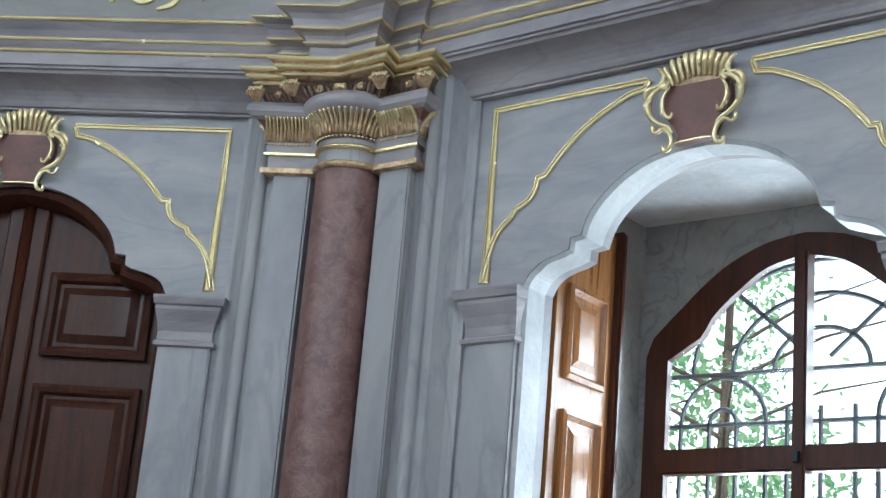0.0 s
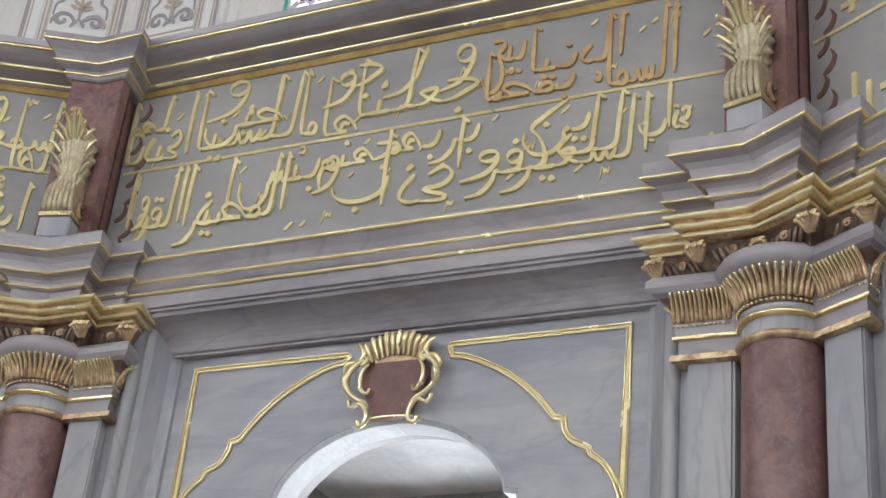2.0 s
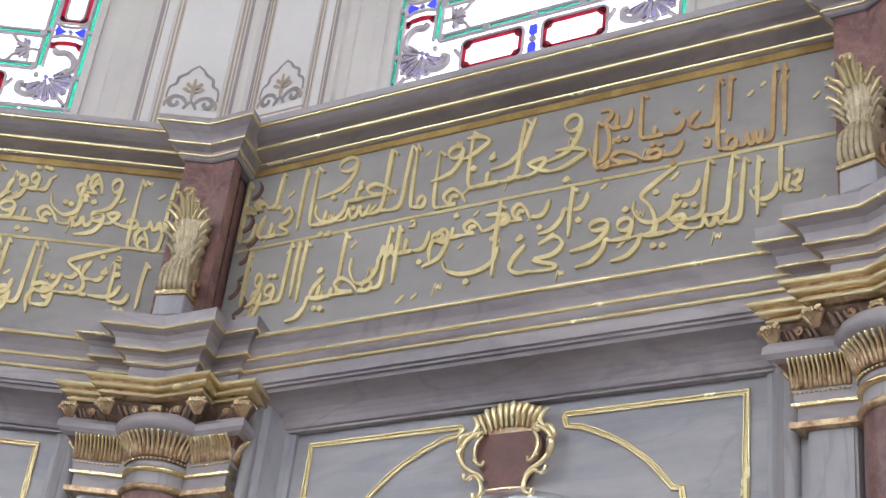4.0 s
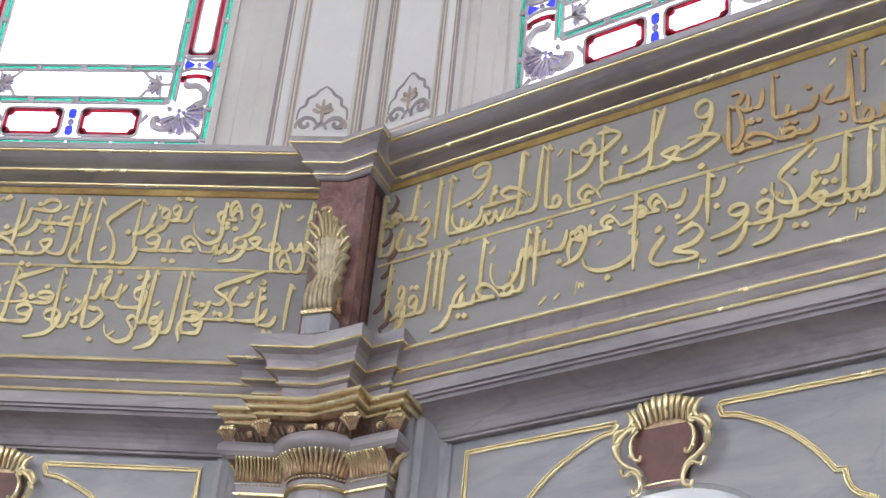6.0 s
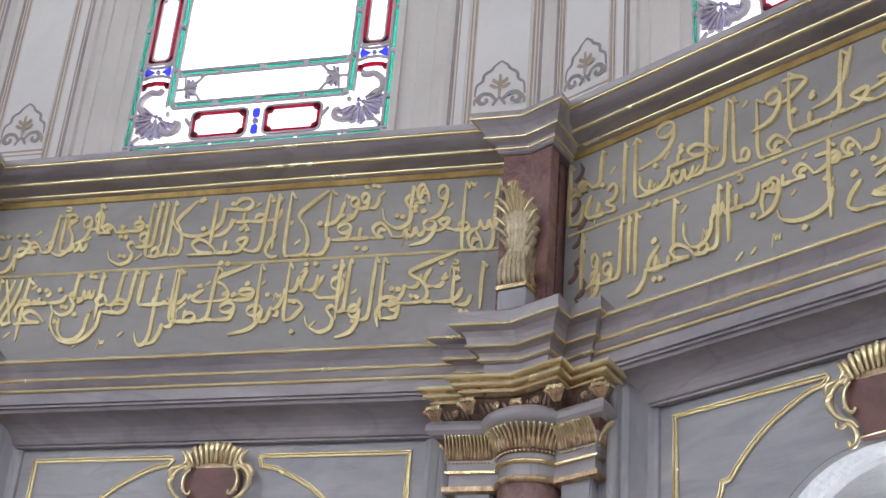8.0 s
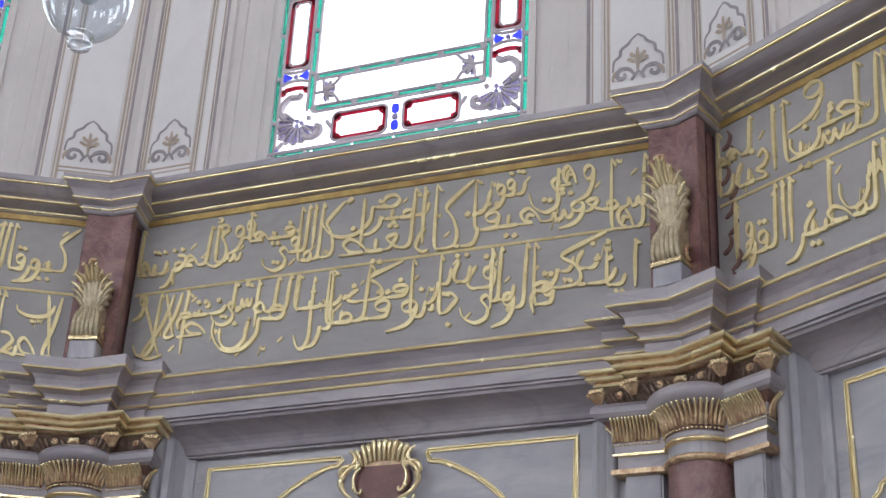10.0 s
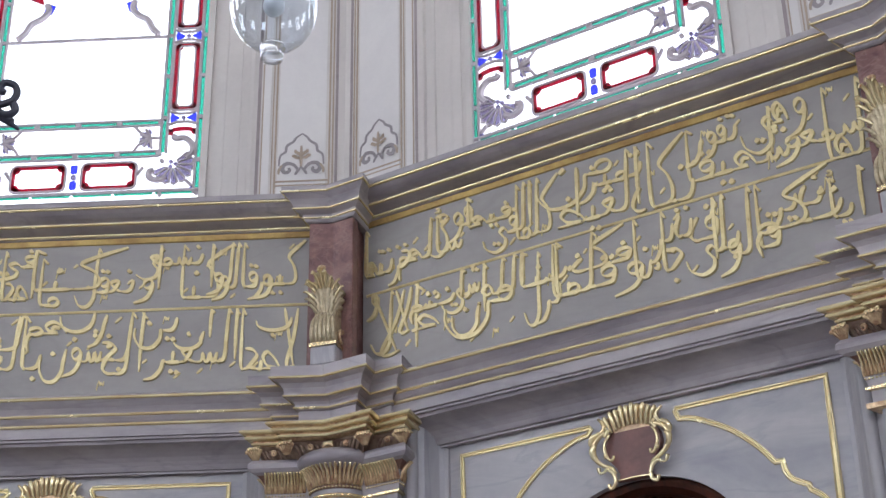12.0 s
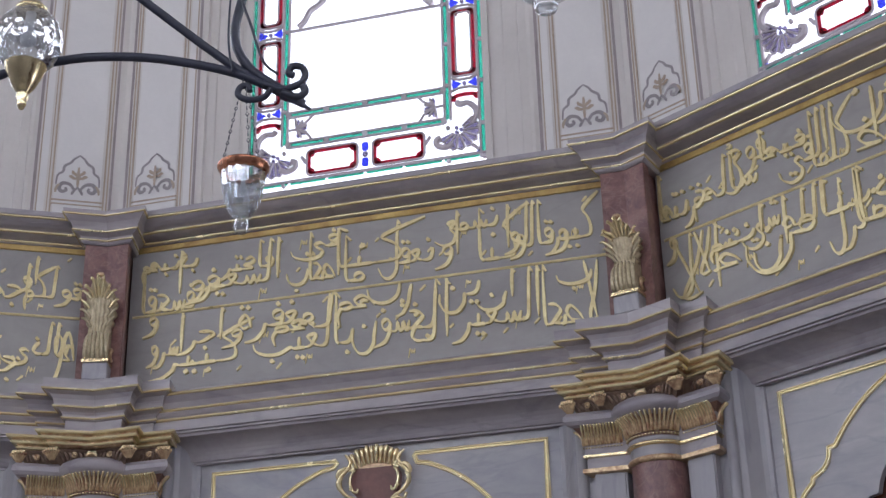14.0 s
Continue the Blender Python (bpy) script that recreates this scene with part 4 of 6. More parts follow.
ROW_1_1 = [("ا", 1.17, 1.22, 4.29, 4.54), ("يأ", 1.04, 1.15, 4.27, 4.55), ("تكم", 0.71, 1.11, 4.22, 4.59), ("نذير", 0.75, 1.03, 4.33, 4.55), ("قالوا", 0.52, 0.83, 4.18, 4.59), ("بلى", 0.38, 0.65, 4.21, 4.59), ("قد", 0.41, 0.56, 4.38, 4.56), ("جاءنا", 0.14, 0.38, 4.21, 4.59), ("نذير", 0.21, 0.44, 4.33, 4.58), ("فكذبنا", -0.45, 0.14, 4.35, 4.59), ("وقلنا", -0.28, 0.19, 4.22, 4.59), ("ما", -0.26, -0.13, 4.29, 4.59), ("نزل", -0.44, -0.23, 4.19, 4.57), ("الله", -0.66, -0.40, 4.40, 4.59), ("من", -0.87, -0.48, 4.22, 4.46), ("شيء", -0.93, -0.66, 4.36, 4.60), ("ان", -0.83, -0.61, 4.23, 4.59), ("انتم", -1.07, -0.73, 4.36, 4.59), ("الا", -1.29, -0.98, 4.23, 4.59), ("ضلال", -1.31, -0.89, 4.25, 4.59), ("و", -1.33, -1.25, 4.44, 4.59)]
ROW_2_0 = [("كبير", 0.95, 1.26, 4.62, 4.96), ("وقالوا", 0.76, 1.09, 4.62, 4.96), ("لو", 0.74, 0.90, 4.65, 4.96), ("كنا", 0.61, 0.89, 4.64, 4.96), ("نسمع", 0.37, 0.73, 4.75, 4.95), ("او", 0.37, 0.53, 4.62, 4.96), ("نعقل", 0.06, 0.38, 4.61, 4.96), ("ما", -0.12, 0.00, 4.62, 4.91), ("كنا", -0.16, 0.34, 4.71, 4.96), ("في", -0.43, -0.14, 4.78, 4.96), ("اصحاب", -0.45, -0.13, 4.60, 4.96), ("السعير", -0.99, -0.46, 4.62, 4.96), ("فاعتر", -0.86, -0.51, 4.73, 4.96), ("فوا", -1.07, -0.82, 4.61, 4.96), ("بذنبهم", -1.29, -0.95, 4.77, 4.94), ("فسحقا", -1.28, -0.96, 4.60, 4.90)]
ROW_2_1 = [("لاصحا", 0.93, 1.23, 4.24, 4.59), ("ب", 1.00, 1.20, 4.41, 4.53), ("السعير", 0.45, 0.94, 4.20, 4.59), ("ان", 0.59, 0.81, 4.36, 4.59), ("الذ", 0.24, 0.47, 4.24, 4.59), ("ين", 0.39, 0.62, 4.37, 4.55), ("يخشون", -0.08, 0.38, 4.21, 4.50), ("رب", -0.00, 0.26, 4.39, 4.60), ("هم", -0.16, 0.06, 4.37, 4.55), ("بالغيب", -0.63, -0.06, 4.22, 4.59), ("لهم", -0.52, -0.14, 4.31, 4.59), ("مغفرة", -0.71, -0.28, 4.35, 4.58), ("واجر", -1.07, -0.68, 4.33, 4.59), ("كبير", -1.22, -0.61, 4.20, 4.51), ("و", -1.27, -1.17, 4.45, 4.58), ("اسرو", -1.24, -1.01, 4.27, 4.59)]
LINES = {0: (ROW_0_0, ROW_0_1), 1: (ROW_1_0, ROW_1_1), 2: (ROW_2_0, ROW_2_1)}
VERSE = ("قولكم او اجهروا به انه عليم بذات الصدور الا يعلم من خلق وهو اللطيف الخبير", "هو الذي جعل لكم الارض ذلولا فامشوا في مناكبها وكلوا من رزقه")


def spread(line, z0, zh):
    """Fields for a line whose words alternate between a high and a low seat."""
    words = line.split()
    size = [max(2, len(w)) for w in words]
    out, acc = [], 0
    for i, (w, n) in enumerate(zip(words, size)):
        c, h = 1.26 - (acc + n / 2) / sum(size) * 2.52, n / sum(size) * 2.52 * 0.78
        acc += n
        out.append((w, max(-1.3, c - h), min(1.3, c + h), z0 + (0.3 * zh if i % 2 else 0), z0 + zh * (1.0 if i % 2 else 0.86)))
    return out


def inscription(k):
    t = thing("inscription_panel", wall_frame(k), "grey marble band with two lines of gilded Arabic calligraphy", "inscription", "inscription bands")
    bm = bmesh.new()
    run(bm, [(-0.2, 4.12), (0.04, 4.12), (0.04, 5.005), (-0.2, 5.005)], SIDE / 2)
    part("backing", bm, SLAB, t)
    bm = bmesh.new()
    run(bm, [(0.04, 4.12), (SLAB_N - 0.004, 4.12), (SLAB_N, 4.124), (SLAB_N, 5.005), (0.04, 5.005)], 1.352, False)
    part("slab", bm, SLAB, t)
    bm = bmesh.new()
    run(bm, [(SLAB_N - 0.02, 4.584), (SLAB_N + 0.005, 4.584), (SLAB_N + 0.008, 4.591), (SLAB_N + 0.005, 4.598), (SLAB_N - 0.02, 4.598)], 1.33, False)
    part("rule", bm, GILT, t)
    bm = bmesh.new()
    run(bm, [(SLAB_N - 0.02, 4.968), (SLAB_N + 0.006, 4.968), (SLAB_N + 0.009, 4.972), (SLAB_N + 0.009, 5.003), (SLAB_N - 0.02, 5.003)], 1.352, False)
    part("gilded_band", bm, BAND, t)
    rng = random.Random(40 + k)
    # ungilded leaf scrolls at the end of the band
    for i in range(9 if k < 1 else 0):
        u, z = -1.325 + 0.03 * (i % 2) + rng.uniform(0, 0.02), 4.20 + 0.082 * i
        bm = bmesh.new()
        ribbon_stroke(bm, [(u, z), (u + 0.03, z + 0.015), (u + 0.045, z + 0.05), (u + 0.03, z + 0.085)], 0.005, 0.022)
        part("leaf_scroll", bm, BOLE, t, "dark ungilded scroll").location.y = -SLAB_N
    if k == -1:   # the writing here cannot be read: plain bars
        for z0 in (4.63, 4.17):
            for i in range(52):
                bm = bmesh.new()
                u, z = -1.22 + 0.048 * i + rng.uniform(0.0, 0.02), z0 + rng.uniform(0.0, 0.1)
                if i % 3:
                    box(bm, u, u + 0.022, -SLAB_N - 0.008, -SLAB_N, z, z + rng.uniform(0.1, 0.22))
                else:
                    box(bm, u, u + rng.uniform(0.06, 0.1), -SLAB_N - 0.008, -SLAB_N, z, z + 0.024)
                part("writing_bar", bm, GILT, t)
        return t
    lines = LINES[k] if k in LINES else (spread(VERSE[0], 4.61, 0.34), spread(VERSE[1], 4.18, 0.39))
    for row, fields in enumerate(lines):
        for i, (txt, u0, u1, z0, z1) in enumerate(fields):
            rubbed = k == 0 and row == 0 and i < 4
            write_word(t, txt, u0, u1, z0, z1, i, RUBBED if rubbed else GILT)
        # small vowel marks between the letters
        for i in range(26):
            u, z = -1.22 + (i + rng.uniform(0.1, 0.9)) / 26 * 2.44, (4.63, 4.19)[row] + (0.30, 0.36)[row] * rng.uniform(0, 1)
            bm = bmesh.new()
            q = rng.uniform(0.02, 0.034)
            if i % 3:
                ribbon_stroke(bm, [(u + q, z + q), (u + q * 0.4, z + q * 0.4), (u, z)], 0.006, 0.013)
            else:
                ribbon_stroke(bm, [(u + q, z + q * 0.9), (u + q * 0.8, z), (u + q * 0.5, z + q * 0.7), (u + q * 0.3, z), (u, z + q), (u - q * 0.4, z - q)], 0.006, 0.009)
            part("vowel_mark", bm, GILT, t).location.y = -SLAB_N
    return t


# ---- corner columns and what stands over them ----
def corner_column(k):
    m = corner_frame(k)
    c = thing("corner_column", m, "polished red marble corner column with fluted gilded capital", "column", "corner columns")
    # marble pier with a hollow in which the shaft stands
    for s in (-1, 1):
        bm = bmesh.new()
        plan = [(s * 0.152, 0.05), (s * 0.152, -nb(0.152, 0.19)), (s * 0.30, -nb(0.30, 0.19)), (s * 0.30, 0.05)]
        a, b = [[bm.verts.new((x, y, z)) for x, y in plan] for z in (0, 3.478)]
        for i in range(4):
            bm.faces.new((a[i], a[(i + 1) % 4], b[(i + 1) % 4], b[i]))
        bm.faces.new(a)
        bm.faces.new(b)
        bmesh.ops.bevel(bm, geom=[e for e in bm.edges if abs(e.verts[0].co.z - e.verts[1].co.z) > 1 and e.verts[0].co.y < 0], offset=0.008, segments=2, affect="EDGES")
        part("pier", bm, MARBLE, c)
    bm = bmesh.new()
    stack(bm, [(0, 0), (0, 3.9)], 0.36, 0.145)
    bmesh.ops.delete(bm, geom=[f for f in bm.faces if abs(f.normal.z) < 0.5 and abs(f.calc_center_median().x) < 0.25 and f.calc_center_median().y < 0], context="FACES")
    stack(bm, [(0, 0), (0, 3.9)], 0.36, 0.06)
    part("outer_pier", bm, MARBLE, c)
    for s in (-1, 1):
        bm = bmesh.new()
        x = s * 0.375
        tube(bm, [(x, -nb(x, 0.135), 0), (x, -nb(x, 0.135), 3.9)], 0.026, 10)
        part("roll_moulding", bm, MARBLE, c, smooth=True)
    cy = -0.195
    bm = bmesh.new()
    lathe(bm, [(0.001, 0), (0.2, 0), (0.2, 0.12), (0.17, 0.16), (0.18, 0.2), (0.142, 0.26), (0.138, 0.3), (0.138, 1.4), (0.131, 3.44), (0.128, 3.478)], 36, (0, cy))
    part("shaft", bm, PORPHYRY, c, smooth=True)
    bm = bmesh.new()
    lathe(bm, [(0.12, 3.453), (0.142, 3.456), (0.15, 3.468), (0.142, 3.481), (0.13, 3.485)], 36, (0, cy))
    part("astragal", bm, WORN, c, smooth=True)
    bm = bmesh.new()
    lathe(bm, [(0.13, 3.478), (0.13, 3.543), (0.14, 3.558), (0.14, 3.568)], 36, (0, cy))
    part("neck", bm, MARBLE, c, smooth=True)
    bm = bmesh.new()
    lathe(bm, [(0.125, 3.530), (0.145, 3.533), (0.149, 3.541), (0.145, 3.549), (0.125, 3.552)], 36, (0, cy))
    part("neck_bead", bm, GOLD, c, smooth=True)
    # pilaster capital round the pier
    bm = bmesh.new()
    stack(bm, [(0.0, 3.458), (0.0, 3.533), (0.006, 3.548), (0.010, 3.578), (0.02, 3.648), (0.04, 3.672), (0.062, 3.682), (0.073, 3.698), (0.072, 3.722), (0.058, 3.742), (0.02, 3.754), (0.0, 3.756), (0.0, 3.818), (0.02, 3.828), (0.02, 3.848)], 0.322, 0.197)
    cap = part("capital", bm, MOULD, c)
    for z, o, h, mt in ((3.453, 0.018, 0.028, WORN), (3.530, 0.014, 0.018, GOLD)):
        bm = bmesh.new()
        stack(bm, [(0, z), (o, z + 0.004), (o, z + h - 0.004), (0, z + h)], 0.322, 0.197)
        part("gilded_bead", bm, mt, cap)
    # curved gilded flutes: straight on the wings, swelling round the column
    def flare(base, out, k0):
        bmf = bmesh.new()
        p = [base, base + out * 0.2 + Vector((0, 0, 0.03)), base + out * 0.5 + Vector((0, 0, 0.062)), base + out * 1.0 + Vector((0, 0, 0.086))]
        tube(bmf, smooth_line(p, 3), [k0 * r for r in (0.0085, 0.0105, 0.0108, 0.010, 0.009, 0.0085, 0.008, 0.0078, 0.0074, 0.006)], 7)
        flute = part("flute", bmf, WORN, cap, smooth=True)
        bmf = bmesh.new()
        tip = p[-1]
        tube(bmf, smooth_line([p[1] + out * 0.12, p[2] + out * 0.17, tip + out * 0.16], 3), [0.002, 0.0025, 0.003, 0.0035, 0.0045, 0.0055, 0.004], 6)
        part("flute_tip", bmf, FILLET, flute, smooth=True)
        bmf = bmesh.new()
        bmesh.ops.create_icosphere(bmf, subdivisions=1, radius=0.0065 * k0, matrix=Matrix.Translation(base + out * 0.05 + Vector((0, 0, -0.012))))
        part("flute_foot", bmf, FILLET, flute, smooth=True)
    for s in (-1, 1):
        nrm = Vector((-s * math.sin(TURN / 2), -math.cos(TURN / 2), 0))
        for i in range(13):
            x = s * (0.157 + 0.0145 * i)
            flare(Vector((x, -nb(x, 0.208), 3.590)), nrm * 0.05, 0.8)
        for i in range(7):
            e = Vector((s * 0.33, -nb(0.33, 0.195) + 0.008 + 0.0145 * i, 3.590))
            flare(e, Vector((s * 0.05, 0, 0)), 0.8)
    for i in range(29):
        a = radians(-90 - 98 + 7.0 * i)
        o = Vector((math.cos(a), math.sin(a), 0))
        flare(Vector((0, cy, 3.593)) + o * 0.141, o * 0.05, 0.95)
    # red bole showing between the flutes
    bm = bmesh.new()
    lathe(bm, [(0.139, 3.573), (0.145, 3.618), (0.16, 3.653), (0.18, 3.680)], 36, (0, cy))
    part("flute_ground", bm, BOLE, cap, smooth=True)
    bm = bmesh.new()
    stack(bm, [(0.004, 3.578), (0.009, 3.618), (0.024, 3.653), (0.042, 3.676)], 0.324, 0.199)
    part("flute_ground", bm, BOLE, cap)
    # curved marble collar and frieze with rosettes
    bm = bmesh.new()
    lathe(bm, [(0.13, 3.548), (0.138, 3.578), (0.155, 3.648), (0.178, 3.676), (0.2, 3.686), (0.213, 3.702), (0.215, 3.724), (0.203, 3.744), (0.175, 3.760), (0.1, 3.770), (0.05, 3.772)], 32, (0, cy))
    part("collar", bm, MOULD, c, smooth=True)
    bm = bmesh.new()
    stack(bm, [(-0.05, 3.70), (-0.045, 3.73), (-0.03, 3.77), (-0.008, 3.80), (0.0, 3.815)], 0.21, 0.322)
    part("frieze_block", bm, TARNISH, c)
    bm = bmesh.new()
    stack(bm, [(-0.02, 3.71), (-0.015, 3.74), (0.0, 3.78), (0.02, 3.81)], 0.362, 0.228)
    part("frieze_block", bm, TARNISH, c)
    for w, nw in ((0.37, 0.242), (0.205, 0.35)):
        bm = bmesh.new()
        stack(bm, [(-0.01, 3.808), (0.008, 3.815), (0.01, 3.835), (0.028, 3.842), (0.036, 3.862), (0.05, 3.868), (0.052, 3.882), (0.0, 3.888)], w, nw)
        part("abacus", bm, WORN, c)
        for o, z, h in ((0.010, 3.815, 0.013), (0.030, 3.838, 0.017), (0.049, 3.864, 0.018)):
            bm = bmesh.new()
            stack(bm, bead(o + 0.002, z, h, 0.012), w, nw)
            part("gilded_fillet", bm, FILLET, cap)
    # curled shells on the corners of the frieze
    for x, nw, r in ((-0.37, 0.235, 0.03), (-0.195, 0.312, 0.03), (0.0, 0.31, 0.018), (0.195, 0.312, 0.03), (0.37, 0.235, 0.03)):
        ctr = Vector((x, -nb(x, nw) - 0.004, 3.766))
        bm = bmesh.new()
        for j in range(7):
            q = (j - 3) / 3
            foot = ctr + Vector((q * r * 0.3, 0.0, -r * 0.7))
            top = ctr + Vector((q * r * 1.25, 0.0, r * (1.2 - 0.55 * q * q)))
            tube(bm, smooth_line([foot, (foot + top) / 2 + Vector((0, -0.016, 0)), top + Vector((0, -0.03, 0)), top + Vector((0, -0.034, -0.014))], 3), [0.004, 0.005, 0.006, 0.0065, 0.007, 0.0075, 0.0075, 0.007, 0.006, 0.004], 6)
        part("shell", bm, WORN, cap, smooth=True)
        bm = bmesh.new()
        for q in (-1, 0, 1):
            tube(bm, spiral(ctr.x + q * r * 0.8, ctr.z + r * 0.9, 0.011, 0.003, 0, 1.4, ctr.y - 0.034, 12), 0.0035, 5)
        part("shell_curl", bm, FILLET, cap, smooth=True)
    # small leaves and a volute between the shells
    for x0, x1, nw in ((-0.335, -0.24, 0.235), (-0.15, -0.03, 0.308), (0.03, 0.15, 0.308), (0.24, 0.335, 0.235)):
        for i in range(6):
            x = x0 + (x1 - x0) * i / 5
            y = -nb(x, nw)
            lean = 0.012 * (1 if x > 0 else -1)
            bm = bmesh.new()
            tube(bm, smooth_line([(x - lean, y + 0.014, 3.742), (x, y - 0.002, 3.765), (x + lean, y - 0.012, 3.79)], 3), [0.005, 0.007, 0.009, 0.010, 0.009, 0.007, 0.004], 6, 0.6)
            part("leaflet", bm, TARNISH, cap, smooth=True)
        xm = (x0 + x1) / 2
        bm = bmesh.new()
        tube(bm, spiral(xm, 3.776, 0.015, 0.004, 0.6 if xm > 0 else 2.5, 1.5 if xm > 0 else -1.5, -nb(xm, nw) - 0.012, 18), 0.005, 6)
        part("volute", bm, WORN, cap, smooth=True)
    return c


def entablature_block(k):
    c = thing("entablature_block", corner_frame(k), "projecting grey marble entablature block with gilded fillets", "entablature", "entablature blocks")
    for w, nw, name in ((0.295, 0.215, "wing_block"), (0.145, 0.325, "centre_block")):
        bm = bmesh.new()
        stack(bm, [(0, 3.885), (0, 3.955), (0.012, 3.96), (0.013, 3.975), (0.014, 3.984), (0.02, 3.997), (0.034, 4.007), (0.047, 4.011), (0.049, 4.023), (0.05, 4.032), (0.055, 4.054), (0.068, 4.074), (0.088, 4.084), (0.096, 4.09), (0.098, 4.15), (0.0, 4.158)], w, nw)
        b = part(name, bm, MOULD, c)
        for o, z, h in ((0.012, 3.962, 0.011), (0.048, 4.011, 0.011), (0.095, 4.088, 0.012)):
            bm = bmesh.new()
            stack(bm, bead(o + 0.003, z, h, 0.013), w, nw)
            part("gilded_fillet", bm, FILLET, b)
    return c


def red_pier(k):
    c = thing("attic_pier", corner_frame(k), "red marble pier with a moulded grey cap", "pier", "attic piers")
    # core narrower than the facing: an added slot that shades the pier's sides
    bm = bmesh.new()
    stack(bm, [(0, 4.13), (0, 4.97)], 0.092, 0.2)
    part("core", bm, PORPHYRY, c)
    bm = bmesh.new()
    front = [(-0.118, -nb(0.118, 0.255)), (-0.118, -nb(0.118, 0.325)), (0, -nb(0, 0.325)), (0.118, -nb(0.118, 0.325)), (0.118, -nb(0.118, 0.255))]
    a, b = [[bm.verts.new((x, y, z)) for x, y in front] for z in (4.13, 4.97)]
    for i in range(5):
        bm.faces.new((a[i], a[(i + 1) % 5], b[(i + 1) % 5], b[i]))
    bm.faces.new(a)
    bm.faces.new(b)
    bmesh.ops.bevel(bm, geom=[e for e in bm.edges if abs(e.verts[0].co.z - e.verts[1].co.z) > 0.5 and abs(e.verts[0].co.x) > 0.1], offset=0.005, segments=2, affect="EDGES")
    part("facing", bm, PORPHYRY, c)
    bm = bmesh.new()
    stack(bm, [(0.0, 4.955), (0.008, 4.962), (0.012, 4.97), (0.013, 4.984), (0.018, 4.994), (0.034, 5.003), (0.045, 5.008), (0.048, 5.022), (0.053, 5.035), (0.066, 5.06), (0.086, 5.082), (0.092, 5.09), (0.095, 5.118), (0, 5.13)], 0.125, 0.335)
    cap = part("cap", bm, MOULD, c)
    for o, z in ((0.012, 4.972), (0.047, 5.01), (0.091, 5.086)):
        bm = bmesh.new()
        stack(bm, bead(o + 0.003, z, 0.01, 0.013), 0.125, 0.335)
        part("gilded_fillet", bm, FILLET, cap)
    return c


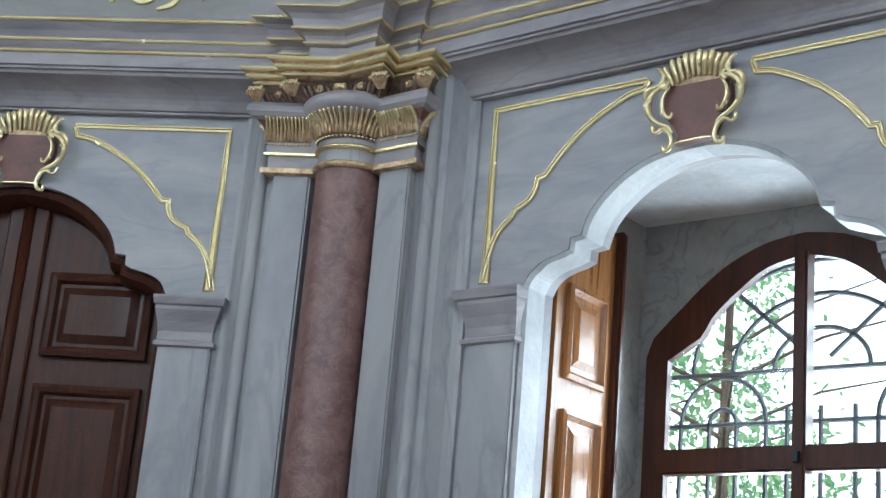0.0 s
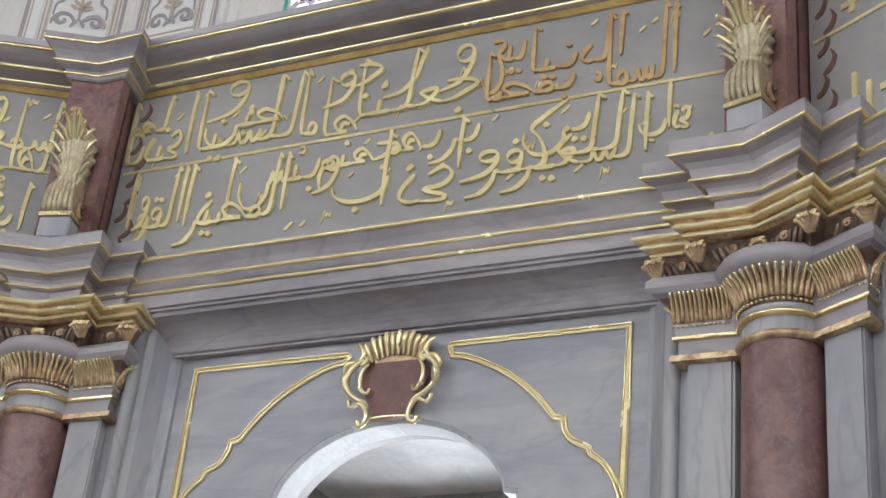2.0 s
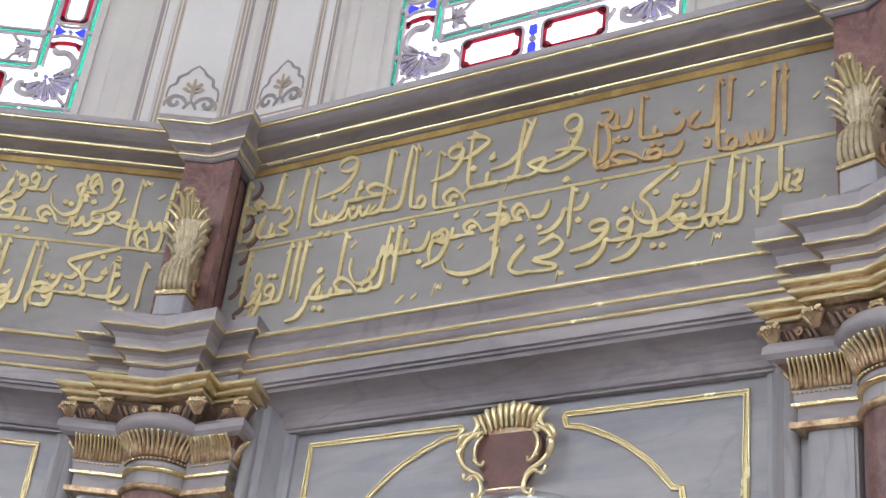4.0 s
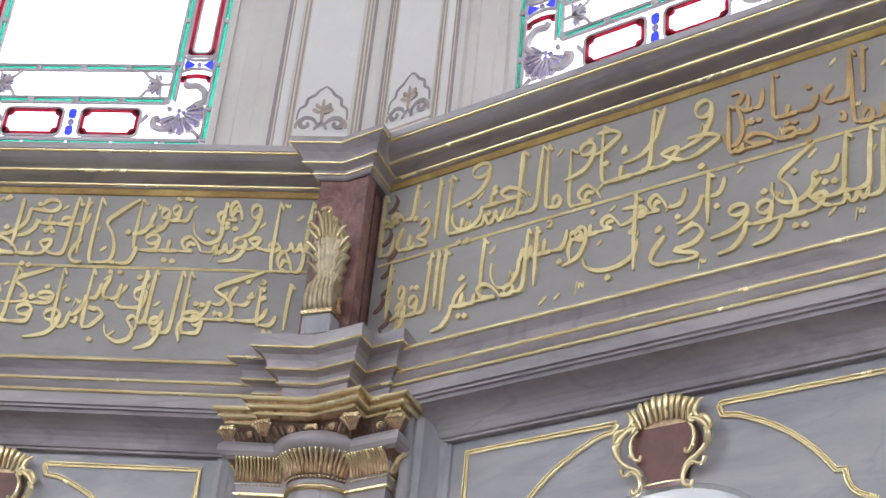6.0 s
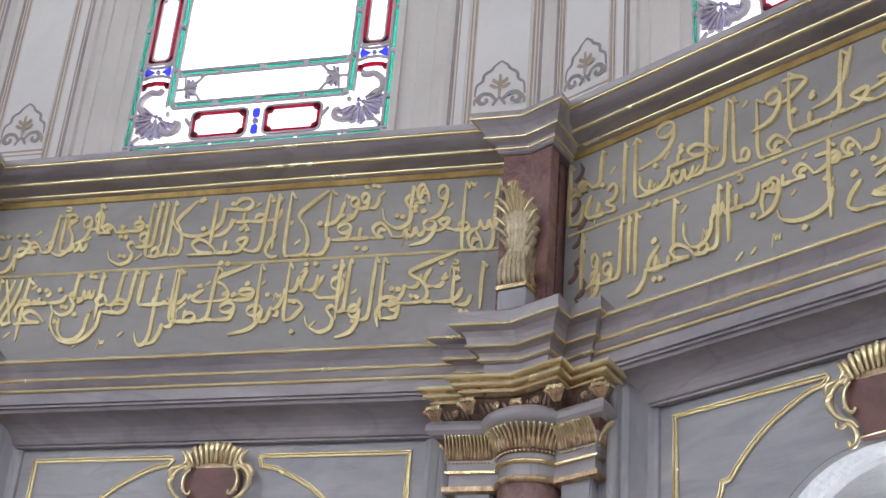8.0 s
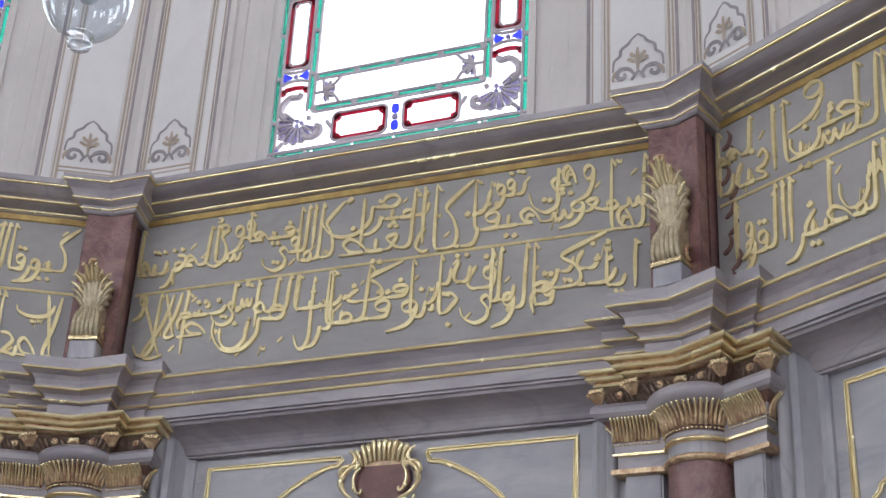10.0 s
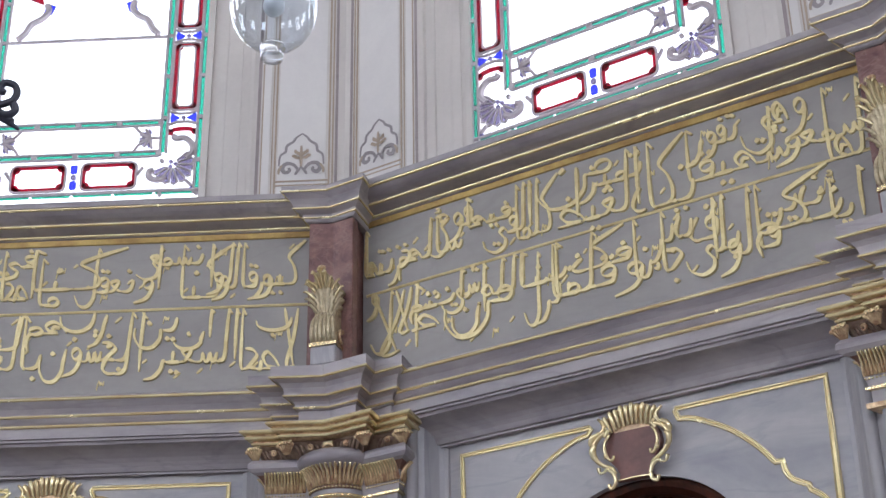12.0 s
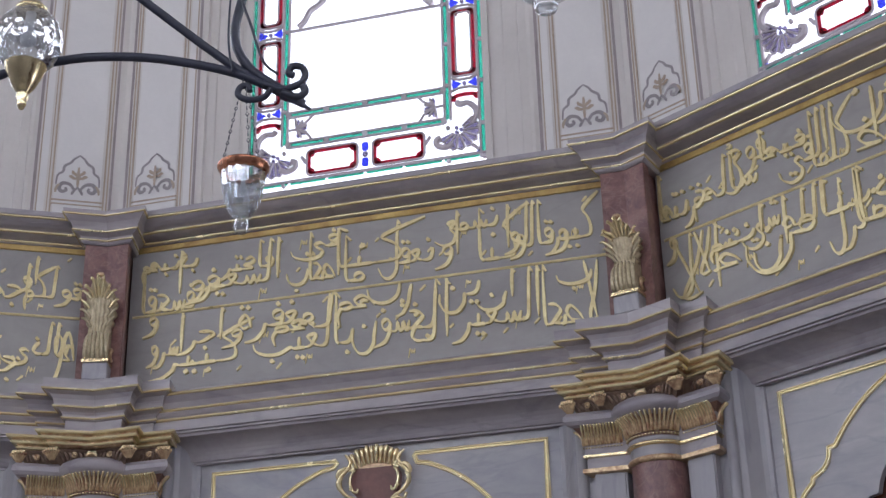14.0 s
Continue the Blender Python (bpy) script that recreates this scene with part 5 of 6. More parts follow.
def leaf_console(k, tall=0.285, label="gilded acanthus leaf console on a small marble plinth"):
    c = thing("leaf_console", corner_frame(k), label, "console", "acanthus consoles")
    y0 = -nb(0, 0.335)
    bm = bmesh.new()
    box(bm, -0.065, 0.065, y0 - 0.10, y0 + 0.05, 4.15, 4.245)
    bmesh.ops.bevel(bm, geom=list(bm.edges), offset=0.006, segments=1, affect="EDGES")
    part("plinth", bm, MARBLE, c)
    bm = bmesh.new()
    box(bm, -0.07, 0.07, y0 - 0.108, y0 + 0.03, 4.245, 4.262)
    part("gilded_fillet", bm, GOLD, c)
    # fluted lower roll
    bm = bmesh.new()
    outl = [(y0 + 0.03, 4.262), (y0 - 0.085, 4.262), (y0 - 0.10, 4.30), (y0 - 0.098, 4.36), (y0 - 0.075, 4.42), (y0 - 0.05, 4.47), (y0 - 0.04, 4.40 + 0.65 * tall), (y0 + 0.03, 4.40 + 0.7 * tall)]
    a = [bm.verts.new((-0.055, y, z)) for y, z in outl]
    b = [bm.verts.new((0.055, y, z)) for y, z in outl]
    bm.faces.new(a)
    bm.faces.new(b[::-1])
    for i in range(len(a)):
        j = (i + 1) % len(a)
        bm.faces.new((a[i], a[j], b[j], b[i]))
    body = part("body", bm, PALE, c)
    for i in range(6):
        x = -0.055 + 0.022 * i
        top = 4.40 + 0.022 * (1 - abs(i - 2.5) / 2.5)
        bm = bmesh.new()
        tube(bm, smooth_line([(x, y0 - 0.09, 4.265), (x, y0 - 0.108, 4.30), (x * 0.95, y0 - 0.106, 4.36), (x * 0.8, y0 - 0.09, top)], 3), [0.009, 0.01, 0.011, 0.011, 0.011, 0.011, 0.011, 0.011, 0.01, 0.007], 7)
        part("flute", bm, PALE, body, smooth=True)
    # acanthus leaf: a ribbed sheet with a lobed edge, its head curling forward
    def reach(v):
        w = 0.05 + 0.03 * math.sin(math.pi * min(1.0, v * 0.9) ** 1.3) - 0.026 * max(0.0, v - 0.7) / 0.3
        return w * (0.82 + 0.32 * abs(math.sin(math.pi * 5.5 * v)) ** 0.7)

    def depth(u, v):
        return y0 - 0.085 - 0.012 * v - 0.06 * v ** 4 + 0.035 * u * u - 0.006 * math.cos(u * 7 * math.pi) * (1 - 0.4 * v)
    cols, lines = 28, 34
    bm = bmesh.new()
    grid = []
    for back in (0.0, 0.022):
        grid.append([[bm.verts.new(((-1 + 2 * i / cols) * reach(j / lines), depth(-1 + 2 * i / cols, j / lines) + back, 4.40 + tall * j / lines + 0.012 * (1 - (-1 + 2 * i / cols) ** 2) * (j / lines))) for i in range(cols + 1)] for j in range(lines + 1)])
    for g in grid:
        for j in range(lines):
            for i in range(cols):
                bm.faces.new((g[j][i], g[j][i + 1], g[j + 1][i + 1], g[j + 1][i]))
    rim = [(0, i) for i in range(cols)] + [(j, cols) for j in range(lines)] + [(lines, i) for i in range(cols, 0, -1)] + [(j, 0) for j in range(lines, 0, -1)]
    for (j, i), (jj, ii) in zip(rim, rim[1:] + rim[:1]):
        bm.faces.new((grid[0][j][i], grid[0][jj][ii], grid[1][jj][ii], grid[1][j][i]))
    leaf = part("leaf", bm, PALE, c, smooth=True)
    # gilded lobes round the head and along the edges
    for i in range(5):
        a = (i - 2) / 2
        h = 4.427 + tall - 0.05 * a * a
        y1 = depth(a * 0.6, 0.95)
        pts = smooth_line([(a * 0.03, y0 - 0.105, 4.40 + 0.72 * tall), (a * 0.042, y1 + 0.012, 4.40 + 0.72 * tall + (h - 4.40 - 0.72 * tall) * 0.6), (a * 0.056, y1 - 0.006, h - 0.012), (a * 0.062, y1 - 0.026, h - 0.006), (a * 0.062, y1 - 0.034, h - 0.024)], 4)
        n = len(pts)
        bm = bmesh.new()
        tube(bm, pts, [0.003 + 0.0056 * math.sin(math.pi * min(1.0, 0.15 + 0.75 * j / (n - 1))) for j in range(n)], 7, 0.7)
        part("lobe", bm, FILLET, leaf, "bright gilded lobe", smooth=True)
    for s in (-1, 1):
        for v in (0.30, 0.47, 0.64, 0.80):
            x, y, z = s * reach(v) * 0.8, depth(0.8, v), 4.40 + tall * v
            bm = bmesh.new()
            tube(bm, smooth_line([(x * 0.7, y - 0.004, z - 0.03), (x, y - 0.012, z - 0.004), (x + s * 0.022, y - 0.02, z + 0.014), (x + s * 0.03, y - 0.026, z + 0.006)], 3), [0.004, 0.006, 0.0075, 0.008, 0.008, 0.008, 0.007, 0.006, 0.005, 0.004], 6, 0.7)
            part("lobe", bm, FILLET if v > 0.6 else PALE, leaf, smooth=True)
    bm = bmesh.new()
    bmesh.ops.create_uvsphere(bm, u_segments=10, v_segments=7, radius=0.017, matrix=Matrix.Translation((0.004, y0 - 0.14, 4.437 + tall)) @ Matrix.Diagonal((1.3, 1, 0.8, 1)))
    part("curl", bm, WORN, leaf, smooth=True)
    for s in (-1, 1):
        bm = bmesh.new()
        tube(bm, [(s * 0.064, y, z) for _, y, z in [(0, y0 - 0.02 + 0.03 * math.cos(q), 4.31 + 0.03 * math.sin(q)) for q in [j * 0.5 for j in range(11)]]], 0.010, 6)
        part("side_volute", bm, WORN, c, smooth=True)
    return c


# ---- upper storey ----
GLASS_HALF, SILL, HEAD = 0.683, 5.10, 7.5
FACE = 0.20   # the upper wall stands this far in front of the field below


def upper_wall(k, plain=False):
    m = wall_frame(k)
    half = SIDE / 2
    bm = bmesh.new()
    # stepped and splayed reveal from the wall face back to the glass
    prof = [(0.985, FACE), (0.955, FACE + 0.012), (0.935, FACE + 0.012), (0.93, FACE - 0.01), (0.885, FACE - 0.015), (0.88, FACE - 0.026), (0.80, FACE - 0.034), (0.79, FACE - 0.04), (0.745, FACE - 0.05), (0.745, 0.145), (0.705, 0.135), (0.70, -0.06)]
    for s in (-1, 1):
        a = [bm.verts.new((s * u, -n, SILL - 0.02)) for u, n in prof]
        b = [bm.verts.new((s * u, -n, HEAD + u - 0.7)) for u, n in prof]
        for i in range(len(a) - 1):
            bm.faces.new((a[i], a[i + 1], b[i + 1], b[i]))
    tops = [[bm.verts.new((s * u, -n, HEAD + u - 0.7)) for u, n in prof] for s in (-1, 1)]
    for i in range(len(prof) - 1):
        bm.faces.new((tops[0][i], tops[0][i + 1], tops[1][i + 1], tops[1][i]))
    w = part("upper_wall", bm, PLASTER, frame_m=m)
    tagged(w, "cream plastered upper wall with moulded window reveal", "wall", kind="structure")
    bm = bmesh.new()
    e = half - FACE * T15
    for u0, u1 in ((-e, -0.985), (0.985, e)):
        q = [(u0, SILL - 0.02), (u1, SILL - 0.02), (u1, 8.6), (u0, 8.6)]
        slab(bm, q, -FACE, 0.06)
    slab(bm, [(-0.985, HEAD + 0.285), (0.985, HEAD + 0.285), (0.985, 8.6), (-0.985, 8.6)], -FACE, 0.06)
    part("face", bm, PLASTER, w)
    if plain:
        return w
    # painted stripes and panels beside the window
    for s in (-1, 1):
        for a, b, mat, name in ((0.036, 0.050, MAUVE, "stripe"), (0.058, 0.066, OCHRE, "stripe"), (0.075, 0.085, OCHRE, "stripe"), (0.098, 0.352, CREAM, "painted_panel"), (0.360, 0.370, OCHRE, "stripe"),
                                (0.380, 0.386, OCHRE, "stripe"), (0.398, 0.436, CREAM, "painted_band"), (0.436, 0.443, OCHRE, "stripe"), (0.452, 0.492, MAUVE, "stripe")):
            bm = bmesh.new()
            u0, u1 = sorted((s * (e - a), s * (e - b)))
            box(bm, u0, u1, -FACE - 0.003, -FACE + 0.01, SILL - 0.02, 8.5)
            part(name, bm, mat, w)
        # the painted frame closes under the crest
        for z, h, mat in ((5.268, 0.010, OCHRE), (5.245, 0.008, OCHRE)):
            bm = bmesh.new()
            u0, u1 = sorted((s * (e - 0.0855), s * (e - 0.3595)))
            box(bm, u0, u1, -FACE - 0.0045, -FACE + 0.01, z, z + h)
            part("stripe", bm, mat, w)
    return w


def stencil(k, s):
    """Painted crest at the foot of a wall panel."""
    e = SIDE / 2 - FACE * T15
    t = thing("painted_crest", wall_frame(k) @ pose(s * (e - 0.225), -FACE - 0.0045, 5.295), "grey stencilled crest with ochre flower on a pale panel", "ornament", "painted crests")
    layer = itertools.count()

    def ribbon(pts, wdt, mat, name):
        bm = bmesh.new()
        lift = -0.0006 * next(layer)
        pts = smooth_line([(x, lift, z) for x, z in pts], 4)
        L, R_ = [], []
        for i, p in enumerate(pts):
            d = (pts[min(i + 1, len(pts) - 1)] - pts[max(i - 1, 0)]).normalized()
            nrm = Vector((-d.z, 0, d.x)) * wdt * 0.95 * (0.55 + 0.45 * math.sin(math.pi * i / (len(pts) - 1)))
            L.append(p + nrm)
            R_.append(p - nrm)
        va = [bm.verts.new(p) for p in L]
        vb = [bm.verts.new(p) for p in R_]
        vc = [bm.verts.new(p + Vector((0, -0.0008, 0))) for p in L]
        vd = [bm.verts.new(p + Vector((0, -0.0008, 0))) for p in R_]
        for i in range(len(va) - 1):
            bm.faces.new((vc[i], vc[i + 1], vd[i + 1], vd[i]))
            bm.faces.new((va[i], va[i + 1], vc[i + 1], vc[i]))
            bm.faces.new((vb[i], vb[i + 1], vd[i + 1], vd[i]))
        part(name, bm, mat, t)
    for q in (-1, 1):
        ribbon([(q * 0.118, 0.07), (q * 0.112, 0.13), (q * 0.085, 0.155), (q * 0.078, 0.19), (q * 0.045, 0.215), (q * 0.03, 0.238), (0, 0.262)], 0.008, STENCIL, "crest_line")
        ribbon([(q * 0.012, 0.035), (q * 0.04, 0.075), (q * 0.08, 0.082), (q * 0.10, 0.055), (q * 0.085, 0.03), (q * 0.06, 0.04), (q * 0.066, 0.058)], 0.012, STENCIL, "scroll")
        ribbon([(q * 0.118, 0.02), (q * 0.115, 0.05), (q * 0.10, 0.075)], 0.008, OCHRE, "scroll_leaf")
        ribbon([(0, 0.118), (q * 0.022, 0.116), (q * 0.04, 0.128), (q * 0.048, 0.122)], 0.010, OCHRE, "petal")
        ribbon([(0, 0.125), (q * 0.014, 0.14), (q * 0.03, 0.152), (q * 0.03, 0.164)], 0.010, OCHRE, "petal")
        ribbon([(0, 0.06), (q * 0.022, 0.03), (q * 0.03, 0.012)], 0.008, STENCIL, "leaflet")
    ribbon([(0, 0.06), (0, 0.12), (0, 0.185)], 0.009, OCHRE, "stem")
    return t


def stained_window(k):
    """Plaster tracery with coloured glass: a wide clear field, bordered on both sides and below."""
    num = {-1: 2, 0: 3, 1: 4, 2: 5, 3: 6}[k]
    t = thing("window_%d" % num, wall_frame(k) @ pose(-0.006, -0.14, 0), "tall stained glass window with red, green and blue border", "window", kind="structure")
    z0, knot, pitch, low, high = 5.262, 5.73, 0.53, 5.512, 5.704

    def pane(outline, mat, y=0.0, th=0.008, name="pane"):
        bm = bmesh.new()
        slab(bm, outline, y, y + th)
        g = part(name, bm, mat, t)
        g.visible_shadow = False

    def bar(pts, r=0.007):
        r = r * 1.8
        bm = bmesh.new()
        tube(bm, [(x, 0.002, z) for x, z in pts], r, 6)
        part("came", bm, CAME, t)

    def curl(pts, r):
        bar([(p.x, p.y) for p in smooth_line([(x, z, 0) for x, z in pts], 5)], r)

    def stud(x, z):
        bm = bmesh.new()
        bmesh.ops.create_cone(bm, cap_ends=True, segments=10, radius1=0.019, radius2=0.016, depth=0.016, matrix=Matrix.Translation((x, 0.0, z)) @ Matrix.Rotation(math.pi / 2, 4, "X"))
        part("boss", bm, CAME, t)

    def boss(x, z, r, mat):
        pane([(x + r * math.cos(q * math.pi / 5), z + r * math.sin(q * math.pi / 5)) for q in range(10)], mat, -0.001, 0.01, "roundel")

    def rect(x0, x1, a, b):
        return [(x0, a), (x1, a), (x1, b), (x0, b)]

    def round_rect(cx, cz, w, h, r, n=4):
        out = []
        for qx, qz, a0 in ((1, -1, -90), (1, 1, 0), (-1, 1, 90), (-1, -1, 180)):
            for i in range(n + 1):
                a = radians(a0 + 90 * i / n)
                out.append((cx + qx * (w - r) + r * math.cos(a), cz + qz * (h - r) + r * math.sin(a)))
        return out

    def bracket(cx, cz, w, h, upright, waist=0.0):
        """A cartouche outline of red glass round a clear middle, open at its waist, edged in tracery."""
        o, i = round_rect(cx, cz, w, h, 0.03), round_rect(cx, cz, w - (0.03 if upright else 0.022), h - 0.022, 0.02)
        bm = bmesh.new()
        rings = [[bm.verts.new((x, y, z)) for x, z in ln] for ln, y in ((o, 0.0), (o, 0.008), (i, 0.008), (i, 0.0))]
        for p, q in zip(rings, rings[1:] + rings[:1]):
            for j in range(len(p)):
                bm.faces.new((p[j], p[(j + 1) % len(p)], q[(j + 1) % len(p)], q[j]))
        g = part("pane", bm, RED, t)
        g.visible_shadow = False
        bar(o + o[:1], 0.0042)
        if upright:
            bar(i + i[:1], 0.0035)
        for qx in (-1, 1):
            for qz in (-1, 1):
                boss(cx + qx * (w - 0.026), cz + qz * (h - 0.024), 0.021, RED)

    for s in (-1, 1):
        bm = bmesh.new()
        box(bm, *sorted((s * (GLASS_HALF - 0.004), s * 0.715)), -0.012, 0.06, SILL, HEAD + 0.02)
        part("window_frame", bm, PLASTER, t)
    pane(rect(-GLASS_HALF, GLASS_HALF, z0, HEAD), CLEAR, 0.012, 0.004)
    # green edge strips and inner strips, in lengths
    zz = z0
    lens = [knot - pitch / 2 - z0] + [pitch / 2] * 7
    for L in lens:
        for s in (-1, 1):
            pane(rect(*sorted((s * (GLASS_HALF - 0.002), s * (GLASS_HALF - 0.032))), zz + 0.008, zz + L - 0.008), GREEN)
            if zz > z0 + 0.1:
                pane(rect(*sorted((s * 0.456, s * 0.486)), max(zz, low) + 0.008, zz + L - 0.008), GREEN)
            bm = bmesh.new()
            for cx in (GLASS_HALF - 0.017, 0.471):
                bmesh.ops.create_cone(bm, cap_ends=True, segments=8, radius1=0.014, radius2=0.012, depth=0.014, matrix=Matrix.Translation((s * cx, 0.0, zz)) @ Matrix.Rotation(math.pi / 2, 4, "X"))
            part("boss", bm, CAME, t)
        zz += L
    for s in (-1, 1):
        for x in (GLASS_HALF, GLASS_HALF - 0.034, 0.488, 0.454):
            bar([(s * x, z0 if x > 0.5 else low), (s * x, HEAD)], 0.005)
    # horizontal strips under the clear field
    for zc in (low, high):
        for j in range(4):
            pane(rect(-0.45 + 0.225 * j + 0.008, -0.45 + 0.225 * (j + 1) - 0.008, zc - 0.014, zc + 0.014), GREEN)
        for j in range(5):
            stud(-0.45 + 0.225 * j, zc)
        bar([(-0.45, zc + 0.016), (0.45, zc + 0.016)], 0.005)
        bar([(-0.45, zc - 0.016), (0.45, zc - 0.016)], 0.005)
    for zc in (knot + pitch, knot + 2 * pitch):
        bar([(-0.45, zc), (0.45, zc)], 0.006)
    for j in range(6):
        pane(rect(-0.66 + 0.22 * j + 0.008, -0.66 + 0.22 * (j + 1) - 0.008, z0 + 0.004, z0 + 0.02), GREEN)
    bar([(-GLASS_HALF, z0 + 0.024), (GLASS_HALF, z0 + 0.024)], 0.006)
    # upright red cartouches in the side borders with blue knots between them
    zc = knot
    while zc < HEAD - 0.1:
        for s in (-1, 1):
            cx = s * 0.57
            for q in (-1, 1):
                pane([(cx + q * 0.016, zc), (cx + q * 0.066, zc + 0.03), (cx + q * 0.072, zc), (cx + q * 0.066, zc - 0.03)], BLUE)
            bar([(cx - 0.085, zc + 0.045), (cx - 0.03, zc + 0.026), (cx + 0.03, zc + 0.026), (cx + 0.085, zc + 0.045)], 0.005)
            bar([(cx - 0.085, zc - 0.045), (cx - 0.03, zc - 0.026), (cx + 0.03, zc - 0.026), (cx + 0.085, zc - 0.045)], 0.005)
            boss(cx, zc, 0.013, SMOKE)
            if zc + pitch < HEAD:
                bracket(cx, zc + pitch / 2, 0.074, pitch / 2 - 0.048, True)
        zc += pitch
    for s in (-1, 1):
        # a red half cartouche with curled ends closes the border under the last knot
        for q in (-1, 1):
            boss(s * 0.57 + q * 0.066, knot - 0.088, 0.019, RED)
        pane([(s * 0.57 - 0.088, knot - 0.09), (s * 0.57 - 0.05, knot - 0.062), (s * 0.57, knot - 0.056), (s * 0.57 + 0.05, knot - 0.062), (s * 0.57 + 0.088, knot - 0.09),
              (s * 0.57 + 0.05, knot - 0.085), (s * 0.57, knot - 0.08), (s * 0.57 - 0.05, knot - 0.085)], RED)
        # shell fans in the lower corners
        cx, cz = s * 0.555, 5.417
        hx, hz = cx - s * 0.028, cz + 0.028
        for j in range(9):
            a, b = [radians(q if s < 0 else 180 - q) for q in (138 + 23 * j, 156 + 23 * j)]
            m, r0, r1 = (a + b) / 2, 0.03, 0.104 + 0.012 * math.sin(math.pi * j / 8)
            pane([(hx + r * math.cos(q), hz + r * math.sin(q)) for r, q in ((r0, a), (r1, a), (1.09 * r1, m), (r1, b), (r0, b))], SMOKE)
            bar([(hx + r0 * math.cos(a), hz + r0 * math.sin(a)), (hx + r1 * math.cos(a), hz + r1 * math.sin(a)), (hx + 1.1 * r1 * math.cos(m), hz + 1.1 * r1 * math.sin(m)), (hx + r1 * math.cos(b), hz + r1 * math.sin(b))], 0.0038)
        for j in range(3):
            boss(hx + 0.017 * math.cos(2.1 * j), hz + 0.017 * math.sin(2.1 * j), 0.012, SMOKE)
        curl([(cx + s * 0.045, cz + 0.06), (cx + s * 0.075, cz + 0.10), (cx + s * 0.068, cz + 0.15), (cx + s * 0.03, cz + 0.185), (cx - s * 0.015, cz + 0.182), (cx - s * 0.03, cz + 0.20)], 0.010)
        curl([(cx - s * 0.06, cz - 0.05), (cx - s * 0.10, cz - 0.068), (cx - s * 0.145, cz - 0.05), (cx - s * 0.15, cz - 0.015), (cx - s * 0.125, cz - 0.005)], 0.010)
        bar([(cx + s * 0.05, cz - 0.075), (cx + s * 0.085, cz - 0.11)], 0.006)
        pane([(s * 0.655, z0 + 0.03), (s * 0.625, z0 + 0.03), (s * 0.63, z0 + 0.055), (s * 0.655, z0 + 0.06)], BLUE)
        # flower sprays beside the clear strip
        fx, fz = s * 0.40, (low + high) / 2
        for j in range(5):
            a = radians(-80 + 40 * j) if s < 0 else radians(100 + 40 * j)
            pane([(fx, fz), (fx + 0.045 * math.cos(a - 0.25), fz + 0.045 * math.sin(a - 0.25)), (fx + 0.065 * math.cos(a), fz + 0.065 * math.sin(a)), (fx + 0.045 * math.cos(a + 0.25), fz + 0.045 * math.sin(a + 0.25))], SMOKE)
            bar([(fx, fz), (fx + 0.065 * math.cos(a + 0.3), fz + 0.065 * math.sin(a + 0.3))], 0.005)
        bar([(s * 0.45, fz), (fx, fz), (s * 0.335, fz + 0.045), (s * 0.305, high - 0.015)], 0.005)
        bar([(fx, fz), (s * 0.335, fz - 0.04), (s * 0.31, low + 0.015)], 0.005)
        # curling stem over the first field
        zb = knot + pitch
        curl([(s * 0.40, zb + 0.02), (s * 0.36, zb + 0.06), (s * 0.33, zb + 0.12), (s * 0.28, zb + 0.15), (s * 0.24, zb + 0.2), (s * 0.25, zb + 0.25)], 0.011)
        pane([(s * 0.27, zb + 0.25), (s * 0.31, zb + 0.27), (s * 0.37, zb + 0.30), (s * 0.36, zb + 0.33), (s * 0.28, zb + 0.30)], RED)
        pane([(s * 0.27, zb + 0.19), (s * 0.22, zb + 0.18), (s * 0.2, zb + 0.24), (s * 0.25, zb + 0.26)], BLUE)
    # two lying cartouches and the blue knot between them
    for s in (-1, 1):
        bracket(s * 0.19, 5.386, 0.147, 0.08, False)
        bar([(s * 0.34, 5.386), (s * 0.37, 5.43)], 0.006)
    for q in (-1, 1):
        pane(round_rect(0, 5.386 + q * 0.048, 0.019, 0.026, 0.012), BLUE)
    pane(round_rect(0, 5.386, 0.016, 0.016, 0.012), SMOKE)
    return t


def casement_plain(k):
    bm = bmesh.new()
    slab(bm, [(-0.68, SILL), (0.68, SILL), (0.68, HEAD), (-0.68, HEAD)], -0.09, -0.08)
    g = tagged(part("window_pane", bm, CLEAR, frame_m=wall_frame(k)), "clear pane in an unseen wall, added to admit daylight", "window", kind="structure")
    g.visible_shadow = False


# unseen closing walls; their upper windows are added to brighten the hall
for k in range(-5, 7):
    if k in SHOWN:
        continue
    bm = bmesh.new()
    run(bm, [(-0.3, 0), (0, 0), (0, 5.2), (-0.3, 5.2)], SIDE / 2)
    tagged(part("wall_closing", bm, MARBLE, frame_m=wall_frame(k)), "plain grey marble wall", "wall", kind="structure")
    upper_wall(k, True)
    casement_plain(k)

for k in SHOWN:
    lower_wall(k)
    cornice(k, LOW, LOW_GOLD, "lower_cornice", "grey marble cornice with three gilded fillets")
    cornice(k, TOP, TOP_GOLD, "upper_cornice", "grey marble cornice with gilded fillets under the windows")
    inscription(k)
    upper_wall(k)
    stained_window(k)
    cartouche(k)
    for s in (-1, 1):
        impost(k, s)
        gilded_frame(k, s)
        stencil(k, s)
    if k == 0:
        arch_window(k)
        arch_liner(k)
    else:
        wooden_door(k)

CORNERS = (-1, 0, 1, 2)
column, block, pier, console = corner_column(0), entablature_block(0), red_pier(0), leaf_console(0)
for k in CORNERS:
    if k:
        for ob in (column, block, pier) if k in (-1, 1) else (column, block, pier, console):
            copy_thing(ob, corner_frame(k))
